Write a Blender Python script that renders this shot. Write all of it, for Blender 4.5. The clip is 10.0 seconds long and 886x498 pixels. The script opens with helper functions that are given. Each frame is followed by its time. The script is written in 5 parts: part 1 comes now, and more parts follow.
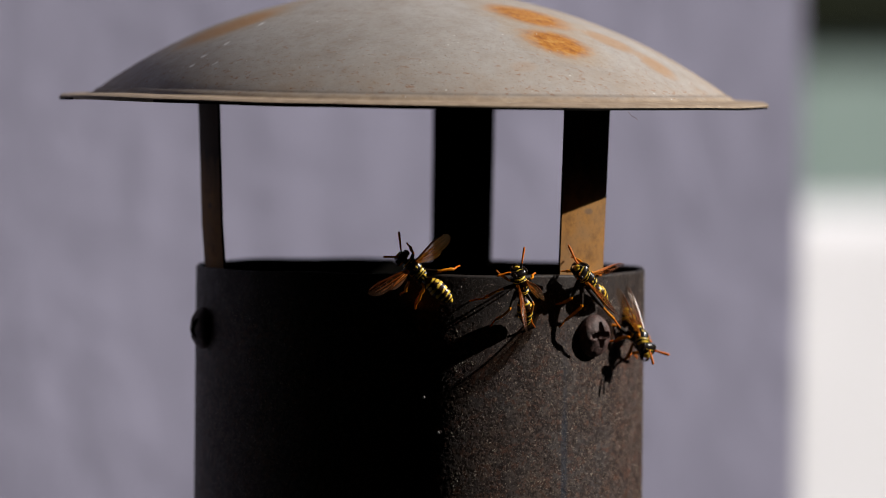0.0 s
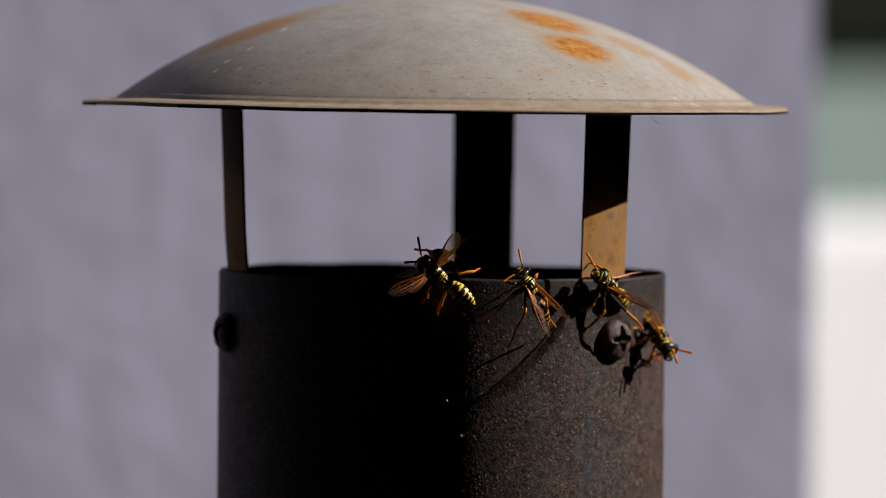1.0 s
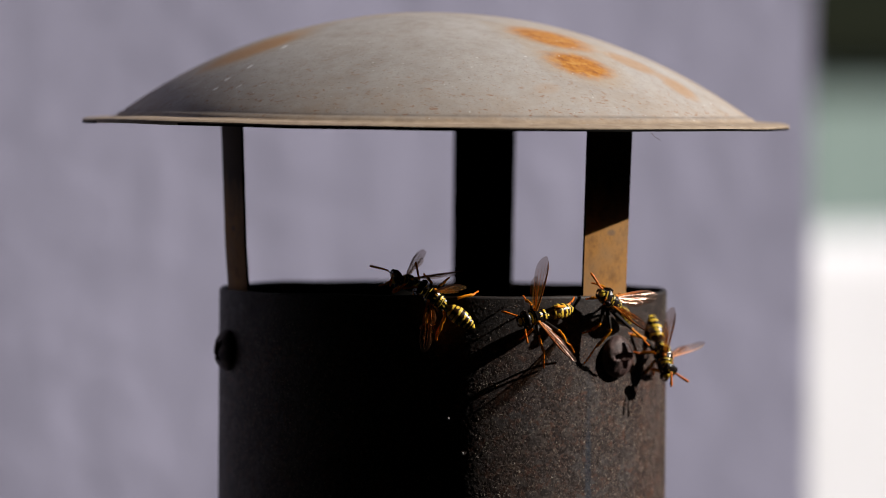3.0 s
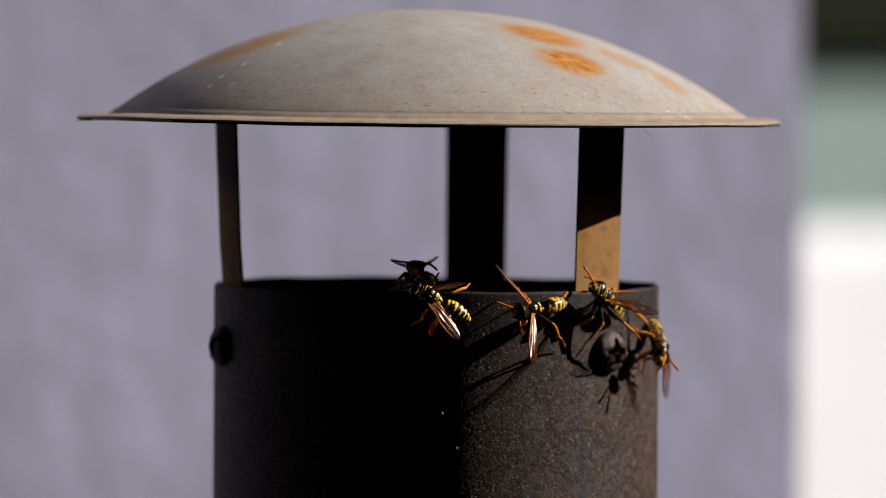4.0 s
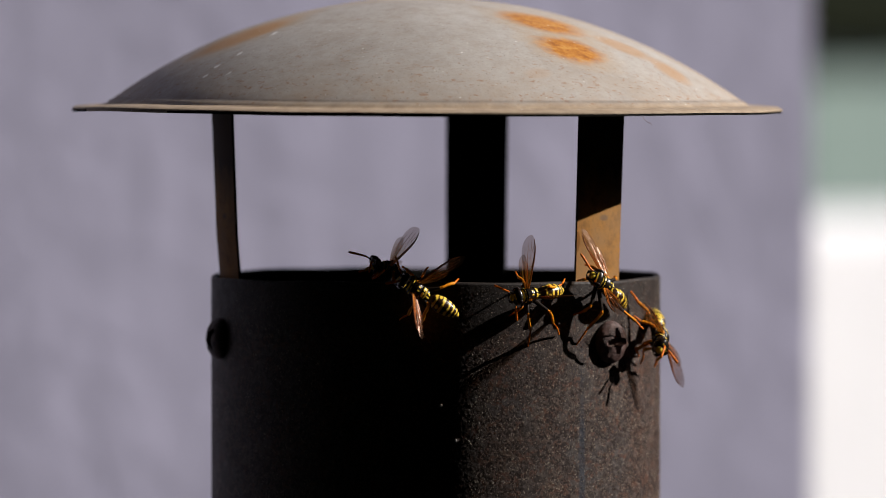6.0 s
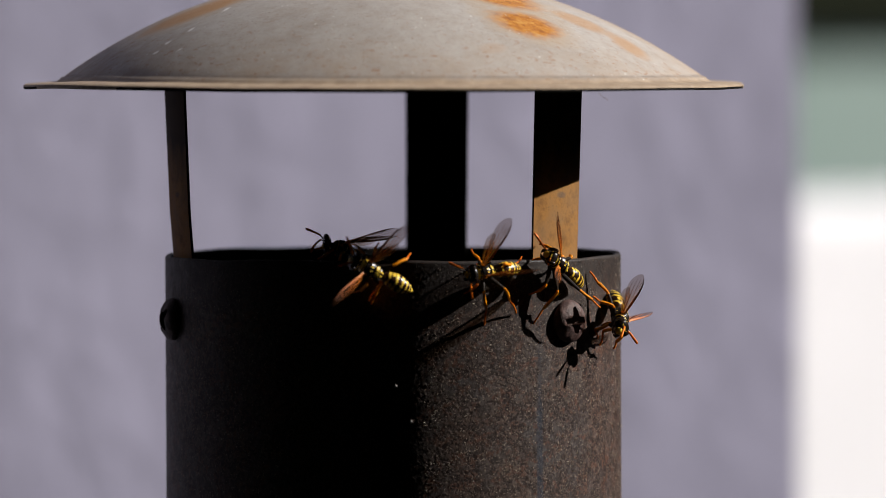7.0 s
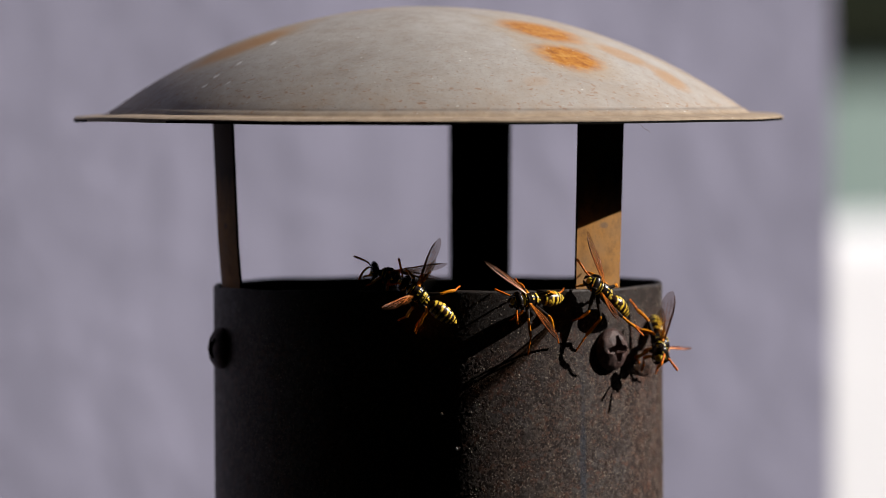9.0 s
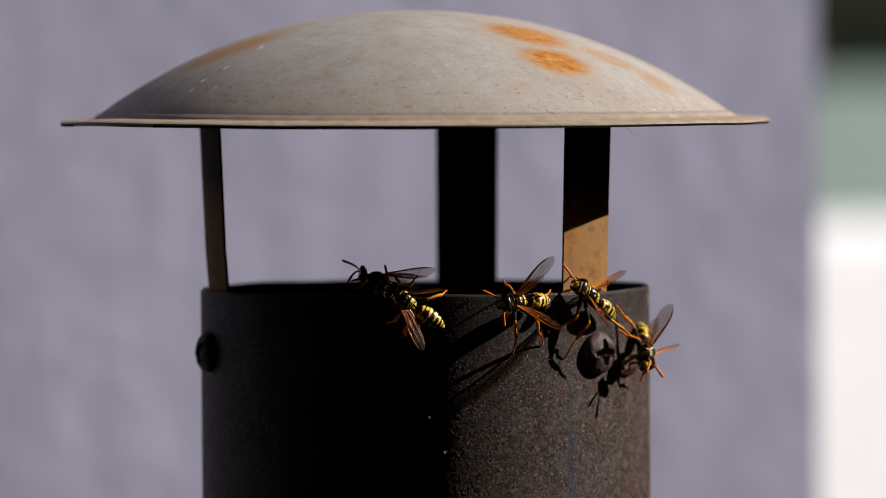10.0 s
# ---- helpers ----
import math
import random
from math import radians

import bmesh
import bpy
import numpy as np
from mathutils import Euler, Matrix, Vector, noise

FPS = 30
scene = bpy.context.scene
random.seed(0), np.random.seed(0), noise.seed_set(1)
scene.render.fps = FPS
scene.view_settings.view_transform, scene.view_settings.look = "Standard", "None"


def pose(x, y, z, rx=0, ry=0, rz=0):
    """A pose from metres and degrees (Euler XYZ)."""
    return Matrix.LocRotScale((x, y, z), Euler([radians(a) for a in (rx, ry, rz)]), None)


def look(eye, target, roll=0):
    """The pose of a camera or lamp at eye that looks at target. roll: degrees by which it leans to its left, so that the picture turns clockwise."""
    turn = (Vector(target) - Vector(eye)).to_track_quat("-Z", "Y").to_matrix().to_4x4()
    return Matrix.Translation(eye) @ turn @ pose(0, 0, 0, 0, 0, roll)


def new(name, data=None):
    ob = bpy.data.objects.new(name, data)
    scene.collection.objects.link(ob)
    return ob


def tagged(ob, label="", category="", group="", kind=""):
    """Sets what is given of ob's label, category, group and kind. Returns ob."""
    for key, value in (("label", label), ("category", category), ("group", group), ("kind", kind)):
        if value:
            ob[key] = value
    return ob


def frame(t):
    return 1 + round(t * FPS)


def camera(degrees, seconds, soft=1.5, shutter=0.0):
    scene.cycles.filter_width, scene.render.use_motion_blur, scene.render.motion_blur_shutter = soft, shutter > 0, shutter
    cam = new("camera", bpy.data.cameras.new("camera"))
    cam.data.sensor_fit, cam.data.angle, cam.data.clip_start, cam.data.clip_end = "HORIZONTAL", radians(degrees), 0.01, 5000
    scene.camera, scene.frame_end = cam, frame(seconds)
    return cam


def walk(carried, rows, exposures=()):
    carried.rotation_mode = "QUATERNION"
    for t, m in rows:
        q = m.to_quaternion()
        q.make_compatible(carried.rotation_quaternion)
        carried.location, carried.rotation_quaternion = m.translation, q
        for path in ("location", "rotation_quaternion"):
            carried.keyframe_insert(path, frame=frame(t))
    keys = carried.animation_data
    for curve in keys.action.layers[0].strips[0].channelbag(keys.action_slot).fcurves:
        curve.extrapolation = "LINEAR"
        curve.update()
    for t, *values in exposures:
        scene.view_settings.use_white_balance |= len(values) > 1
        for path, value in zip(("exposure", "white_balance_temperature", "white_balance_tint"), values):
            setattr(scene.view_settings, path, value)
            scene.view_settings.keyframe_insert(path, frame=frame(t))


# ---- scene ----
from mathutils import Quaternion

cam = camera(8.1, 10.0, soft=0.75)
cam.data.dof.use_dof = True
cam.data.dof.focus_distance = 1.343
cam.data.dof.aperture_fstop = 11.0


def view(x, y, z, yaw, pitch, roll):
    """A hand-held view: yaw to the right, pitch up, roll, in degrees."""
    return (Matrix.Translation((x, y, z)) @ Matrix.Rotation(radians(-yaw), 4, "Z")
            @ Matrix.Rotation(radians(90 + pitch), 4, "X") @ Matrix.Rotation(radians(roll), 4, "Z"))


# the camera opens up a little as it goes
EXPOSURES = [(0, 0.27), (0.5, 0.24), (1, 0.27), (1.5, 0.33), (2, 0.36), (2.5, 0.40), (4, 0.45), (4.5, 0.45), (6.5, 0.49), (10, 0.45)]
PATH = [
    (0, -0.00281, -1.39533, 0.05101, 0.3204, -1.9333, 0.6058),
    (0.5, -0.00581, -1.40162, 0.05134, 0.3262, -1.8568, 0.5748),
    (1, -0.00851, -1.40109, 0.04939, 0.3539, -1.8197, 0.5341),
    (1.5, -0.00671, -1.39337, 0.05018, 0.2854, -1.8780, 0.5106),
    (2, -0.01036, -1.39691, 0.05038, 0.2709, -1.8073, 0.5068),
    (2.5, -0.01073, -1.39657, 0.04843, 0.3672, -1.6055, 0.4956),
    (4, -0.01224, -1.40659, 0.04946, 0.5576, -1.6931, 0.2916),
    (4.5, -0.01049, -1.40170, 0.04988, 0.4764, -1.6615, 0.2522),
    (5, -0.01299, -1.40515, 0.04959, 0.4699, -1.6367, 0.1873),
    (6.5, 0.00238, -1.38344, 0.04911, 0.1982, -1.8666, -0.1389),
    (7, 0.01157, -1.37373, 0.04663, -0.0236, -1.9044, -0.2389),
    (7.5, 0.01337, -1.36789, 0.04955, -0.3895, -2.1056, -0.3805),
    (8, 0.01539, -1.37147, 0.04669, -0.4526, -1.9123, -0.4185),
    (8.5, 0.01444, -1.38177, 0.04955, -0.5164, -1.8723, -0.4283),
    (9, 0.00768, -1.39479, 0.04859, -0.2654, -1.6828, -0.3563),
    (9.5, 0.00487, -1.39864, 0.04847, -0.0818, -1.6224, -0.3848),
    (10, 0.00662, -1.39510, 0.05029, -0.1025, -1.7194, -0.4514),
]
walk(cam, [(r[0], view(*r[1:])) for r in PATH], EXPOSURES)

# ---- sky and sun ----
SUN_AZ, SUN_EL = 96.0, 30.7   # degrees from the camera side round to the right, and up
sun_way = Vector((math.sin(radians(SUN_AZ)) * math.cos(radians(SUN_EL)),
                  -math.cos(radians(SUN_AZ)) * math.cos(radians(SUN_EL)), math.sin(radians(SUN_EL))))
world = bpy.data.worlds.new("sky")
scene.world = world
world.use_nodes = True
wn, wl = world.node_tree.nodes, world.node_tree.links
sky = wn.new("ShaderNodeTexSky")
sky.sky_type = "NISHITA"
sky.sun_disc = False
sky.sun_elevation = radians(SUN_EL)
sky.sun_rotation = math.atan2(sun_way.x, sun_way.y)
wl.new(sky.outputs[0], wn["Background"].inputs[0])
wn["Background"].inputs[1].default_value = 0.05
sun = new("sun", bpy.data.lights.new("sun", "SUN"))
sun.data.energy, sun.data.angle, sun.data.color = 5.0, radians(0.53), (1.0, 0.95, 0.89)
sun.matrix_world = look(sun_way * 20, (0, 0, 0))


# ---- materials ----
class Nodes:
    """A short way to write node materials."""

    def __init__(self, name):
        self.mat = bpy.data.materials.new(name)
        self.mat.use_nodes = True
        self.tree = self.mat.node_tree
        self.n, self.l = self.tree.nodes, self.tree.links
        self.bsdf = self.n["Principled BSDF"]
        self.coord = self.n.new("ShaderNodeTexCoord").outputs["Object"]

    def put(self, value, socket):
        if hasattr(value, "is_linked"):
            self.l.new(value, socket)
        else:
            socket.default_value = value

    def noise(self, scale, detail=3, rough=0.55, vec=None, warp=0.0):
        t = self.n.new("ShaderNodeTexNoise")
        self.put(vec or self.coord, t.inputs["Vector"])
        t.inputs["Scale"].default_value = scale
        t.inputs["Detail"].default_value = detail
        t.inputs["Roughness"].default_value = rough
        t.inputs["Distortion"].default_value = warp
        return t.outputs["Fac"]

    def stretched(self, x, y, z, turn=(0, 0, 0)):
        t = self.n.new("ShaderNodeMapping")
        self.put(self.coord, t.inputs["Vector"])
        t.inputs["Scale"].default_value = (x, y, z)
        t.inputs["Rotation"].default_value = [radians(a) for a in turn]
        return t.outputs["Vector"]

    def ramp(self, fac, *stops):
        t = self.n.new("ShaderNodeValToRGB")
        el = t.color_ramp.elements
        while len(el) < len(stops):
            el.new(0.5)
        for e, (p, c) in zip(el, stops):
            e.position = p
            e.color = (c, c, c, 1) if isinstance(c, (int, float)) else (*c, 1)
        self.put(fac, t.inputs["Fac"])
        return t.outputs["Color"]

    def mix(self, fac, a, b, how="MIX"):
        t = self.n.new("ShaderNodeMix")
        t.data_type, t.blend_type = "RGBA", how
        self.put(fac, t.inputs["Factor"])
        for v, s in ((a, t.inputs["A"]), (b, t.inputs["B"])):
            self.put((*v, 1) if isinstance(v, tuple) else v, s)
        return t.outputs["Result"]

    def math(self, how, a, b=0.0, c=0.0):
        t = self.n.new("ShaderNodeMath")
        t.operation = how
        for v, s in zip((a, b, c), t.inputs):
            self.put(v, s)
        return t.outputs[0]

    def blot(self, centre, size, wander=0.35, scale=160.0, turn=(0, 0, 0)):
        """One stain of that size at that place on the thing: 1 inside, 0 outside, with a ragged edge."""
        sub = self.n.new("ShaderNodeVectorMath")
        sub.operation = "SUBTRACT"
        self.put(self.coord, sub.inputs[0])
        sub.inputs[1].default_value = centre
        mp = self.n.new("ShaderNodeMapping")
        mp.vector_type = "TEXTURE"
        self.put(sub.outputs[0], mp.inputs["Vector"])
        mp.inputs["Rotation"].default_value = [radians(a) for a in turn]
        mp.inputs["Scale"].default_value = size
        ln = self.n.new("ShaderNodeVectorMath")
        ln.operation = "LENGTH"
        self.put(mp.outputs[0], ln.inputs[0])
        rag = self.math("ADD", self.math("MULTIPLY", self.noise(scale, 5, 0.75), 0.55), self.math("MULTIPLY", self.noise(scale * 0.33, 3, 0.6), 0.45))
        d = self.math("MULTIPLY_ADD", rag, wander * 2, ln.outputs["Value"])
        return self.ramp(self.math("SUBTRACT", d, wander), (0.50, 1.0), (0.92, 0.0))

    def bump(self, height, strength, distance):
        t = self.n.new("ShaderNodeBump")
        self.put(height, t.inputs["Height"])
        t.inputs["Strength"].default_value = strength
        t.inputs["Distance"].default_value = distance
        self.l.new(t.outputs[0], self.bsdf.inputs["Normal"])

    def done(self, color, rough=0.6, metal=0.0, **more):
        self.put((*color, 1) if isinstance(color, tuple) else color, self.bsdf.inputs["Base Color"])
        self.put(rough, self.bsdf.inputs["Roughness"])
        self.put(metal, self.bsdf.inputs["Metallic"])
        for k, v in more.items():
            self.put(v, self.bsdf.inputs[k.replace("_", " ")])
        return self.mat


def mat_pipe():
    m = Nodes("weathered black steel")
    grain = m.noise(2600, 2, 0.6, warp=0.4)
    mid = m.noise(420, 4, 0.6)
    big = m.noise(60, 4, 0.6)
    # slate grey scale with a brown bloom in patches
    c = m.ramp(big, (0.3, (0.0500, 0.0460, 0.0485)), (0.50, (0.0630, 0.0505, 0.0455)), (0.68, (0.0860, 0.0580, 0.0430)))
    bloom = m.blot((0.0470, -0.0150, -0.0400), (0.0110, 0.0220, 0.0600), 0.5, 120)
    c = m.mix(m.math("MULTIPLY", bloom, 0.70), c, (0.082, 0.050, 0.041))
    slate = m.ramp(m.noise(130, 4, 0.65, m.stretched(1.0, 1.0, 0.5)), (0.48, 0.0), (0.58, 1.0))
    c = m.mix(m.math("MULTIPLY", slate, 0.30), c, (0.036, 0.039, 0.046))
    rust = m.ramp(m.noise(330, 5, 0.78, warp=0.8), (0.51, 0.0), (0.56, 0.9))
    c = m.mix(rust, c, (0.082, 0.0320, 0.0185))
    # clusters of dark red pits
    crowd = m.ramp(m.noise(170, 5, 0.7), (0.42, 0.25), (0.55, 1.0))
    c = m.mix(m.math("MULTIPLY", crowd, 0.5), c, (0.054, 0.0270, 0.0165))
    c = m.mix(m.math("MULTIPLY", m.ramp(m.noise(720, 4, 0.7, warp=0.5), (0.50, 0.0), (0.55, 1.0)), 0.80), c, (0.0150, 0.0085, 0.0070))
    pit = m.math("MULTIPLY", m.ramp(m.noise(1250, 3, 0.62, warp=0.8), (0.495, 0.0), (0.525, 1.0)), crowd)
    c = m.mix(pit, c, (0.0130, 0.0050, 0.0038))
    c = m.mix(m.ramp(grain, (0.64, 0.0), (0.68, 0.9)), c, (0.27, 0.215, 0.165))
    # darker below the rim, with a ragged lower edge, and one dark patch
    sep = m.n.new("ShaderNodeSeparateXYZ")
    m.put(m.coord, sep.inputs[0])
    upper_dark = m.math("ADD", m.math("MULTIPLY", sep.outputs["Z"], 55.0), m.math("MULTIPLY", m.noise(180, 4, 0.7), 0.7))
    c = m.mix(m.math("MULTIPLY", m.ramp(m.math("ADD", upper_dark, 0.6), (0.16, 0.0), (0.80, 1.0)), 0.74), c, (0.0120, 0.0088, 0.0080))
    dark_patch = m.blot((0.0120, -0.0485, -0.0030), (0.0135, 0.012, 0.0120), 0.55, 260)
    c = m.mix(m.math("MULTIPLY", dark_patch, 0.62), c, (0.0130, 0.0092, 0.0080))
    seam = m.blot((0.0316, -0.0388, -0.06), (0.0011, 0.002, 0.055), 0.5, 300)
    c = m.mix(m.math("MULTIPLY", seam, 0.7), c, (0.013, 0.018, 0.030))
    for spot in FLECKS:   # bare flecks
        c = m.mix(m.blot(spot, (0.0004, 0.0008, 0.0005), 0.3, 2500), c, (0.70, 0.68, 0.66))
    m.bump(m.math("SUBTRACT", grain, m.math("MULTIPLY", pit, 1.6)), 0.34, 0.00011)
    return m.done(c, m.ramp(mid, (0.3, 0.50), (0.7, 0.66)), 0.0, Specular_IOR_Level=0.21)


def mat_flake():
    m = Nodes("pale lifted scale")
    c = m.ramp(m.noise(700, 3, 0.7), (0.36, (0.060, 0.044, 0.034)), (0.52, (0.18, 0.138, 0.105)), (0.66, (0.60, 0.51, 0.41)))
    return m.done(c, 0.5, 0.0, Specular_IOR_Level=0.35)


def mat_cap():
    m = Nodes("grey galvanised sheet with rust")
    big, mid, fine = m.noise(38, 4, 0.6), m.noise(330, 4, 0.65), m.noise(1500, 3, 0.7)
    sep = m.n.new("ShaderNodeSeparateXYZ")
    m.put(m.coord, sep.inputs[0])
    height, back = sep.outputs["Z"], sep.outputs["Y"]
    c = m.ramp(big, (0.28, (0.310, 0.277, 0.250)), (0.5, (0.375, 0.343, 0.316)), (0.72, (0.415, 0.381, 0.350)))
    c = m.mix(m.math("MULTIPLY", m.ramp(mid, (0.35, 0.0), (0.7, 1.0)), 0.45), c, (0.27, 0.215, 0.165))
    c = m.mix(m.math("MULTIPLY", m.ramp(fine, (0.35, 1.0), (0.52, 0.0)), 0.24), c, (0.18, 0.165, 0.158))
    cloud = m.ramp(m.noise(95, 5, 0.7), (0.40, 0.0), (0.62, 1.0))
    c = m.mix(m.math("MULTIPLY", cloud, 0.28), c, (0.46, 0.445, 0.43))
    # brown dirt washed down to the foot of the dome, and a tan film over its back
    foot = m.math("MULTIPLY", m.ramp(m.math("MULTIPLY", height, 60.0), (0.10, 1.0), (0.70, 0.0)), m.ramp(m.noise(130, 5, 0.7), (0.35, 0.15), (0.65, 1.0)))
    c = m.mix(m.math("MULTIPLY", foot, 0.60), c, (0.34, 0.245, 0.165))
    film = m.math("MULTIPLY", m.ramp(m.math("MULTIPLY_ADD", back, 50.0, 1.0), (0.15, 0.0), (0.85, 1.0)), m.ramp(m.noise(60, 4, 0.65), (0.36, 0.3), (0.6, 1.0)))
    c = m.mix(m.math("MULTIPLY", film, 0.7), c, (0.36, 0.245, 0.145))
    # small rust freckles, more of them low down, and dark pin pricks
    low = m.ramp(m.math("MULTIPLY", height, 40.0), (0.02, 1.0), (0.62, 0.22))
    freckle = m.ramp(m.noise(900, 4, 0.65, m.stretched(0.7, 0.7, 1.5), 0.5), (0.588, 0.0), (0.675, 0.95))
    c = m.mix(m.math("MULTIPLY", freckle, low), c, (0.25, 0.108, 0.042))
    c = m.mix(m.ramp(m.noise(2300, 2, 0.6), (0.665, 0.0), (0.71, 0.7)), c, (0.095, 0.078, 0.066))
    # tan dirt on the brim, a dark uneven line in the crease above it
    brim = m.ramp(m.math("MULTIPLY", height, 100.0), (0.10, 1.0), (0.24, 0.0))
    c = m.mix(m.math("MULTIPLY", brim, 0.9), c, m.ramp(m.noise(240, 4, 0.7), (0.35, (0.26, 0.185, 0.120)), (0.65, (0.40, 0.300, 0.205))))
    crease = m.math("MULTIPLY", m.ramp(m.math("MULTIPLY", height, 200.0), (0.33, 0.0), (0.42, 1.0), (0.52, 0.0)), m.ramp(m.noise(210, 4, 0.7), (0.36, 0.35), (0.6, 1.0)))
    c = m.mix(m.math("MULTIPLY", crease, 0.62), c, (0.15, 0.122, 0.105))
    # rust patches
    glow = m.ramp(m.noise(420, 5, 0.75), (0.36, (0.27, 0.090, 0.010)), (0.5, (0.42, 0.160, 0.016)), (0.64, (0.50, 0.245, 0.050)))
    for centre, size, turn, amount, w in RUST:
        if amount > 0.55:
            halo = m.blot(centre, tuple(v * 1.45 for v in size), 0.6, 260, turn)
            c = m.mix(m.math("MULTIPLY", halo, 0.45), c, (0.38, 0.26, 0.145))
        c = m.mix(m.math("MULTIPLY", m.blot(centre, size, w, 330, turn), amount), c, glow if amount > 0.8 else (0.38, 0.185, 0.050))
    # bright scratches and bare pin pricks
    for spot, long in SCRATCHES:
        c = m.mix(m.math("MULTIPLY", m.blot(spot, (0.6 * long, 0.0030, 0.00028), 1.2, 1800, (0, -30, 0)), 0.75), c, (0.74, 0.73, 0.72))
    scratch = m.ramp(m.noise(900, 2, 0.6, m.stretched(1.0, 1.0, 1.0)), (0.73, 0.0), (0.75, 1.0))
    c = m.mix(m.math("MULTIPLY", scratch, 0.8), c, (0.75, 0.74, 0.72))
    m.bump(m.math("ADD", mid, m.math("MULTIPLY", fine, 0.4)), 0.26, 0.00016)
    return m.done(c, m.ramp(mid, (0.3, 0.50), (0.7, 0.70)), 0.0, Specular_IOR_Level=0.4)


def mat_strut():
    m = Nodes("tan oxidised steel strip")
    a, b = m.noise(260, 5, 0.7), m.noise(1300, 3, 0.7)
    c = m.ramp(a, (0.3, (0.175, 0.084, 0.026)), (0.5, (0.305, 0.144, 0.038)), (0.72, (0.275, 0.144, 0.050)))
    c = m.mix(m.math("MULTIPLY", m.ramp(b, (0.3, 1.0), (0.48, 0.0)), 0.5), c, (0.12, 0.066, 0.028))
    c = m.mix(m.math("MULTIPLY", m.ramp(m.noise(70, 3, 0.6), (0.5, 0.0), (0.7, 1.0)), 0.5), c, (0.19, 0.125, 0.072))
    c = m.mix(m.math("MULTIPLY", m.blot((0.0486, 0.0010, 0.0135), (0.004, 0.0018, 0.0009), 0.6, 500), 0.6), c, (0.10, 0.078, 0.062))
    # shade under the cap, put into the colour of the upper end, with a ragged edge
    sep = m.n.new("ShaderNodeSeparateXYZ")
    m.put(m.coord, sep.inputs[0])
    upper_dark = m.math("ADD", m.math("MULTIPLY", sep.outputs["Z"], 28.0), m.math("MULTIPLY", m.noise(110, 4, 0.7, m.stretched(1.0, 1.0, 0.35)), 0.5))
    c = m.mix(m.math("MULTIPLY", m.ramp(upper_dark, (0.66, 0.0), (0.92, 1.0)), 0.88), c, (0.028, 0.021, 0.017))
    m.bump(b, 0.4, 0.0001)
    return m.done(c, 0.75, 0.0, Specular_IOR_Level=0.12)


def mat_screw():
    m = Nodes("rusty dark screw steel")
    a, b = m.noise(520, 5, 0.75), m.noise(1900, 3, 0.7)
    c = m.ramp(a, (0.32, (0.018, 0.008, 0.007)), (0.5, (0.058, 0.027, 0.023)), (0.7, (0.110, 0.056, 0.047)))
    m.bump(m.math("ADD", a, m.math("MULTIPLY", b, 0.5)), 0.9, 0.00035)
    return m.done(c, 0.6, 0.0, Specular_IOR_Level=0.4)


def mat_plaster(name, lo, hi, scale=7.0):
    m = Nodes(name)
    v = m.stretched(1.0, 1.0, 0.75, (0, 40, 0))
    a, b, f = m.noise(scale * 2.6, 4, 0.6, v), m.noise(scale * 9, 5, 0.65, v), m.noise(260, 3, 0.6)
    c = m.mix(m.ramp(a, (0.35, 0.0), (0.68, 1.0)), lo, hi)
    c = m.mix(m.math("MULTIPLY", m.ramp(b, (0.38, 0.0), (0.62, 1.0)), 0.6), c, hi)
    h = m.math("ADD", m.math("MULTIPLY", b, 1.0), m.math("MULTIPLY", f, 0.2))
    m.bump(h, 0.4, 0.0032)
    return m.done(c, 0.9, 0.0, Specular_IOR_Level=0.2)


def mat_plain(name, lo, hi, scale, rough=0.7, bump=0.0005, spec=0.5):
    m = Nodes(name)
    a, b = m.noise(scale, 4, 0.6), m.noise(scale * 9, 3, 0.65)
    c = m.mix(m.ramp(a, (0.35, 0.0), (0.65, 1.0)), lo, hi)
    c = m.mix(m.math("MULTIPLY", b, 0.25), c, lo)
    m.bump(b, 0.4, bump)
    return m.done(c, rough, 0.0, Specular_IOR_Level=spec)


def mat_shell(name, color, rough, dark=0.6, spec=0.5, pits=0.5):
    """Chitin: mottled, finely pitted, so that highlights break up."""
    m = Nodes(name)
    a = m.noise(1600, 3, 0.6)
    c = m.mix(m.ramp(a, (0.35, 0.0), (0.65, 1.0)), tuple(v * dark for v in color), color)
    m.bump(m.math("ADD", m.noise(3600, 3, 0.65), m.math("MULTIPLY", m.noise(1100, 2, 0.5), 1.3)), pits, 0.00008)
    return m.done(c, rough, 0.0, Specular_IOR_Level=spec)


def along_wing(m, jitter):
    """0 at a wing's root, 1 at its tip, a little uneven."""
    sep = m.n.new("ShaderNodeSeparateXYZ")
    m.put(m.coord, sep.inputs[0])
    return m.math("ADD", m.math("MULTIPLY", sep.outputs["X"], 80.0), m.math("MULTIPLY", m.math("SUBTRACT", jitter, 0.5), 0.35))


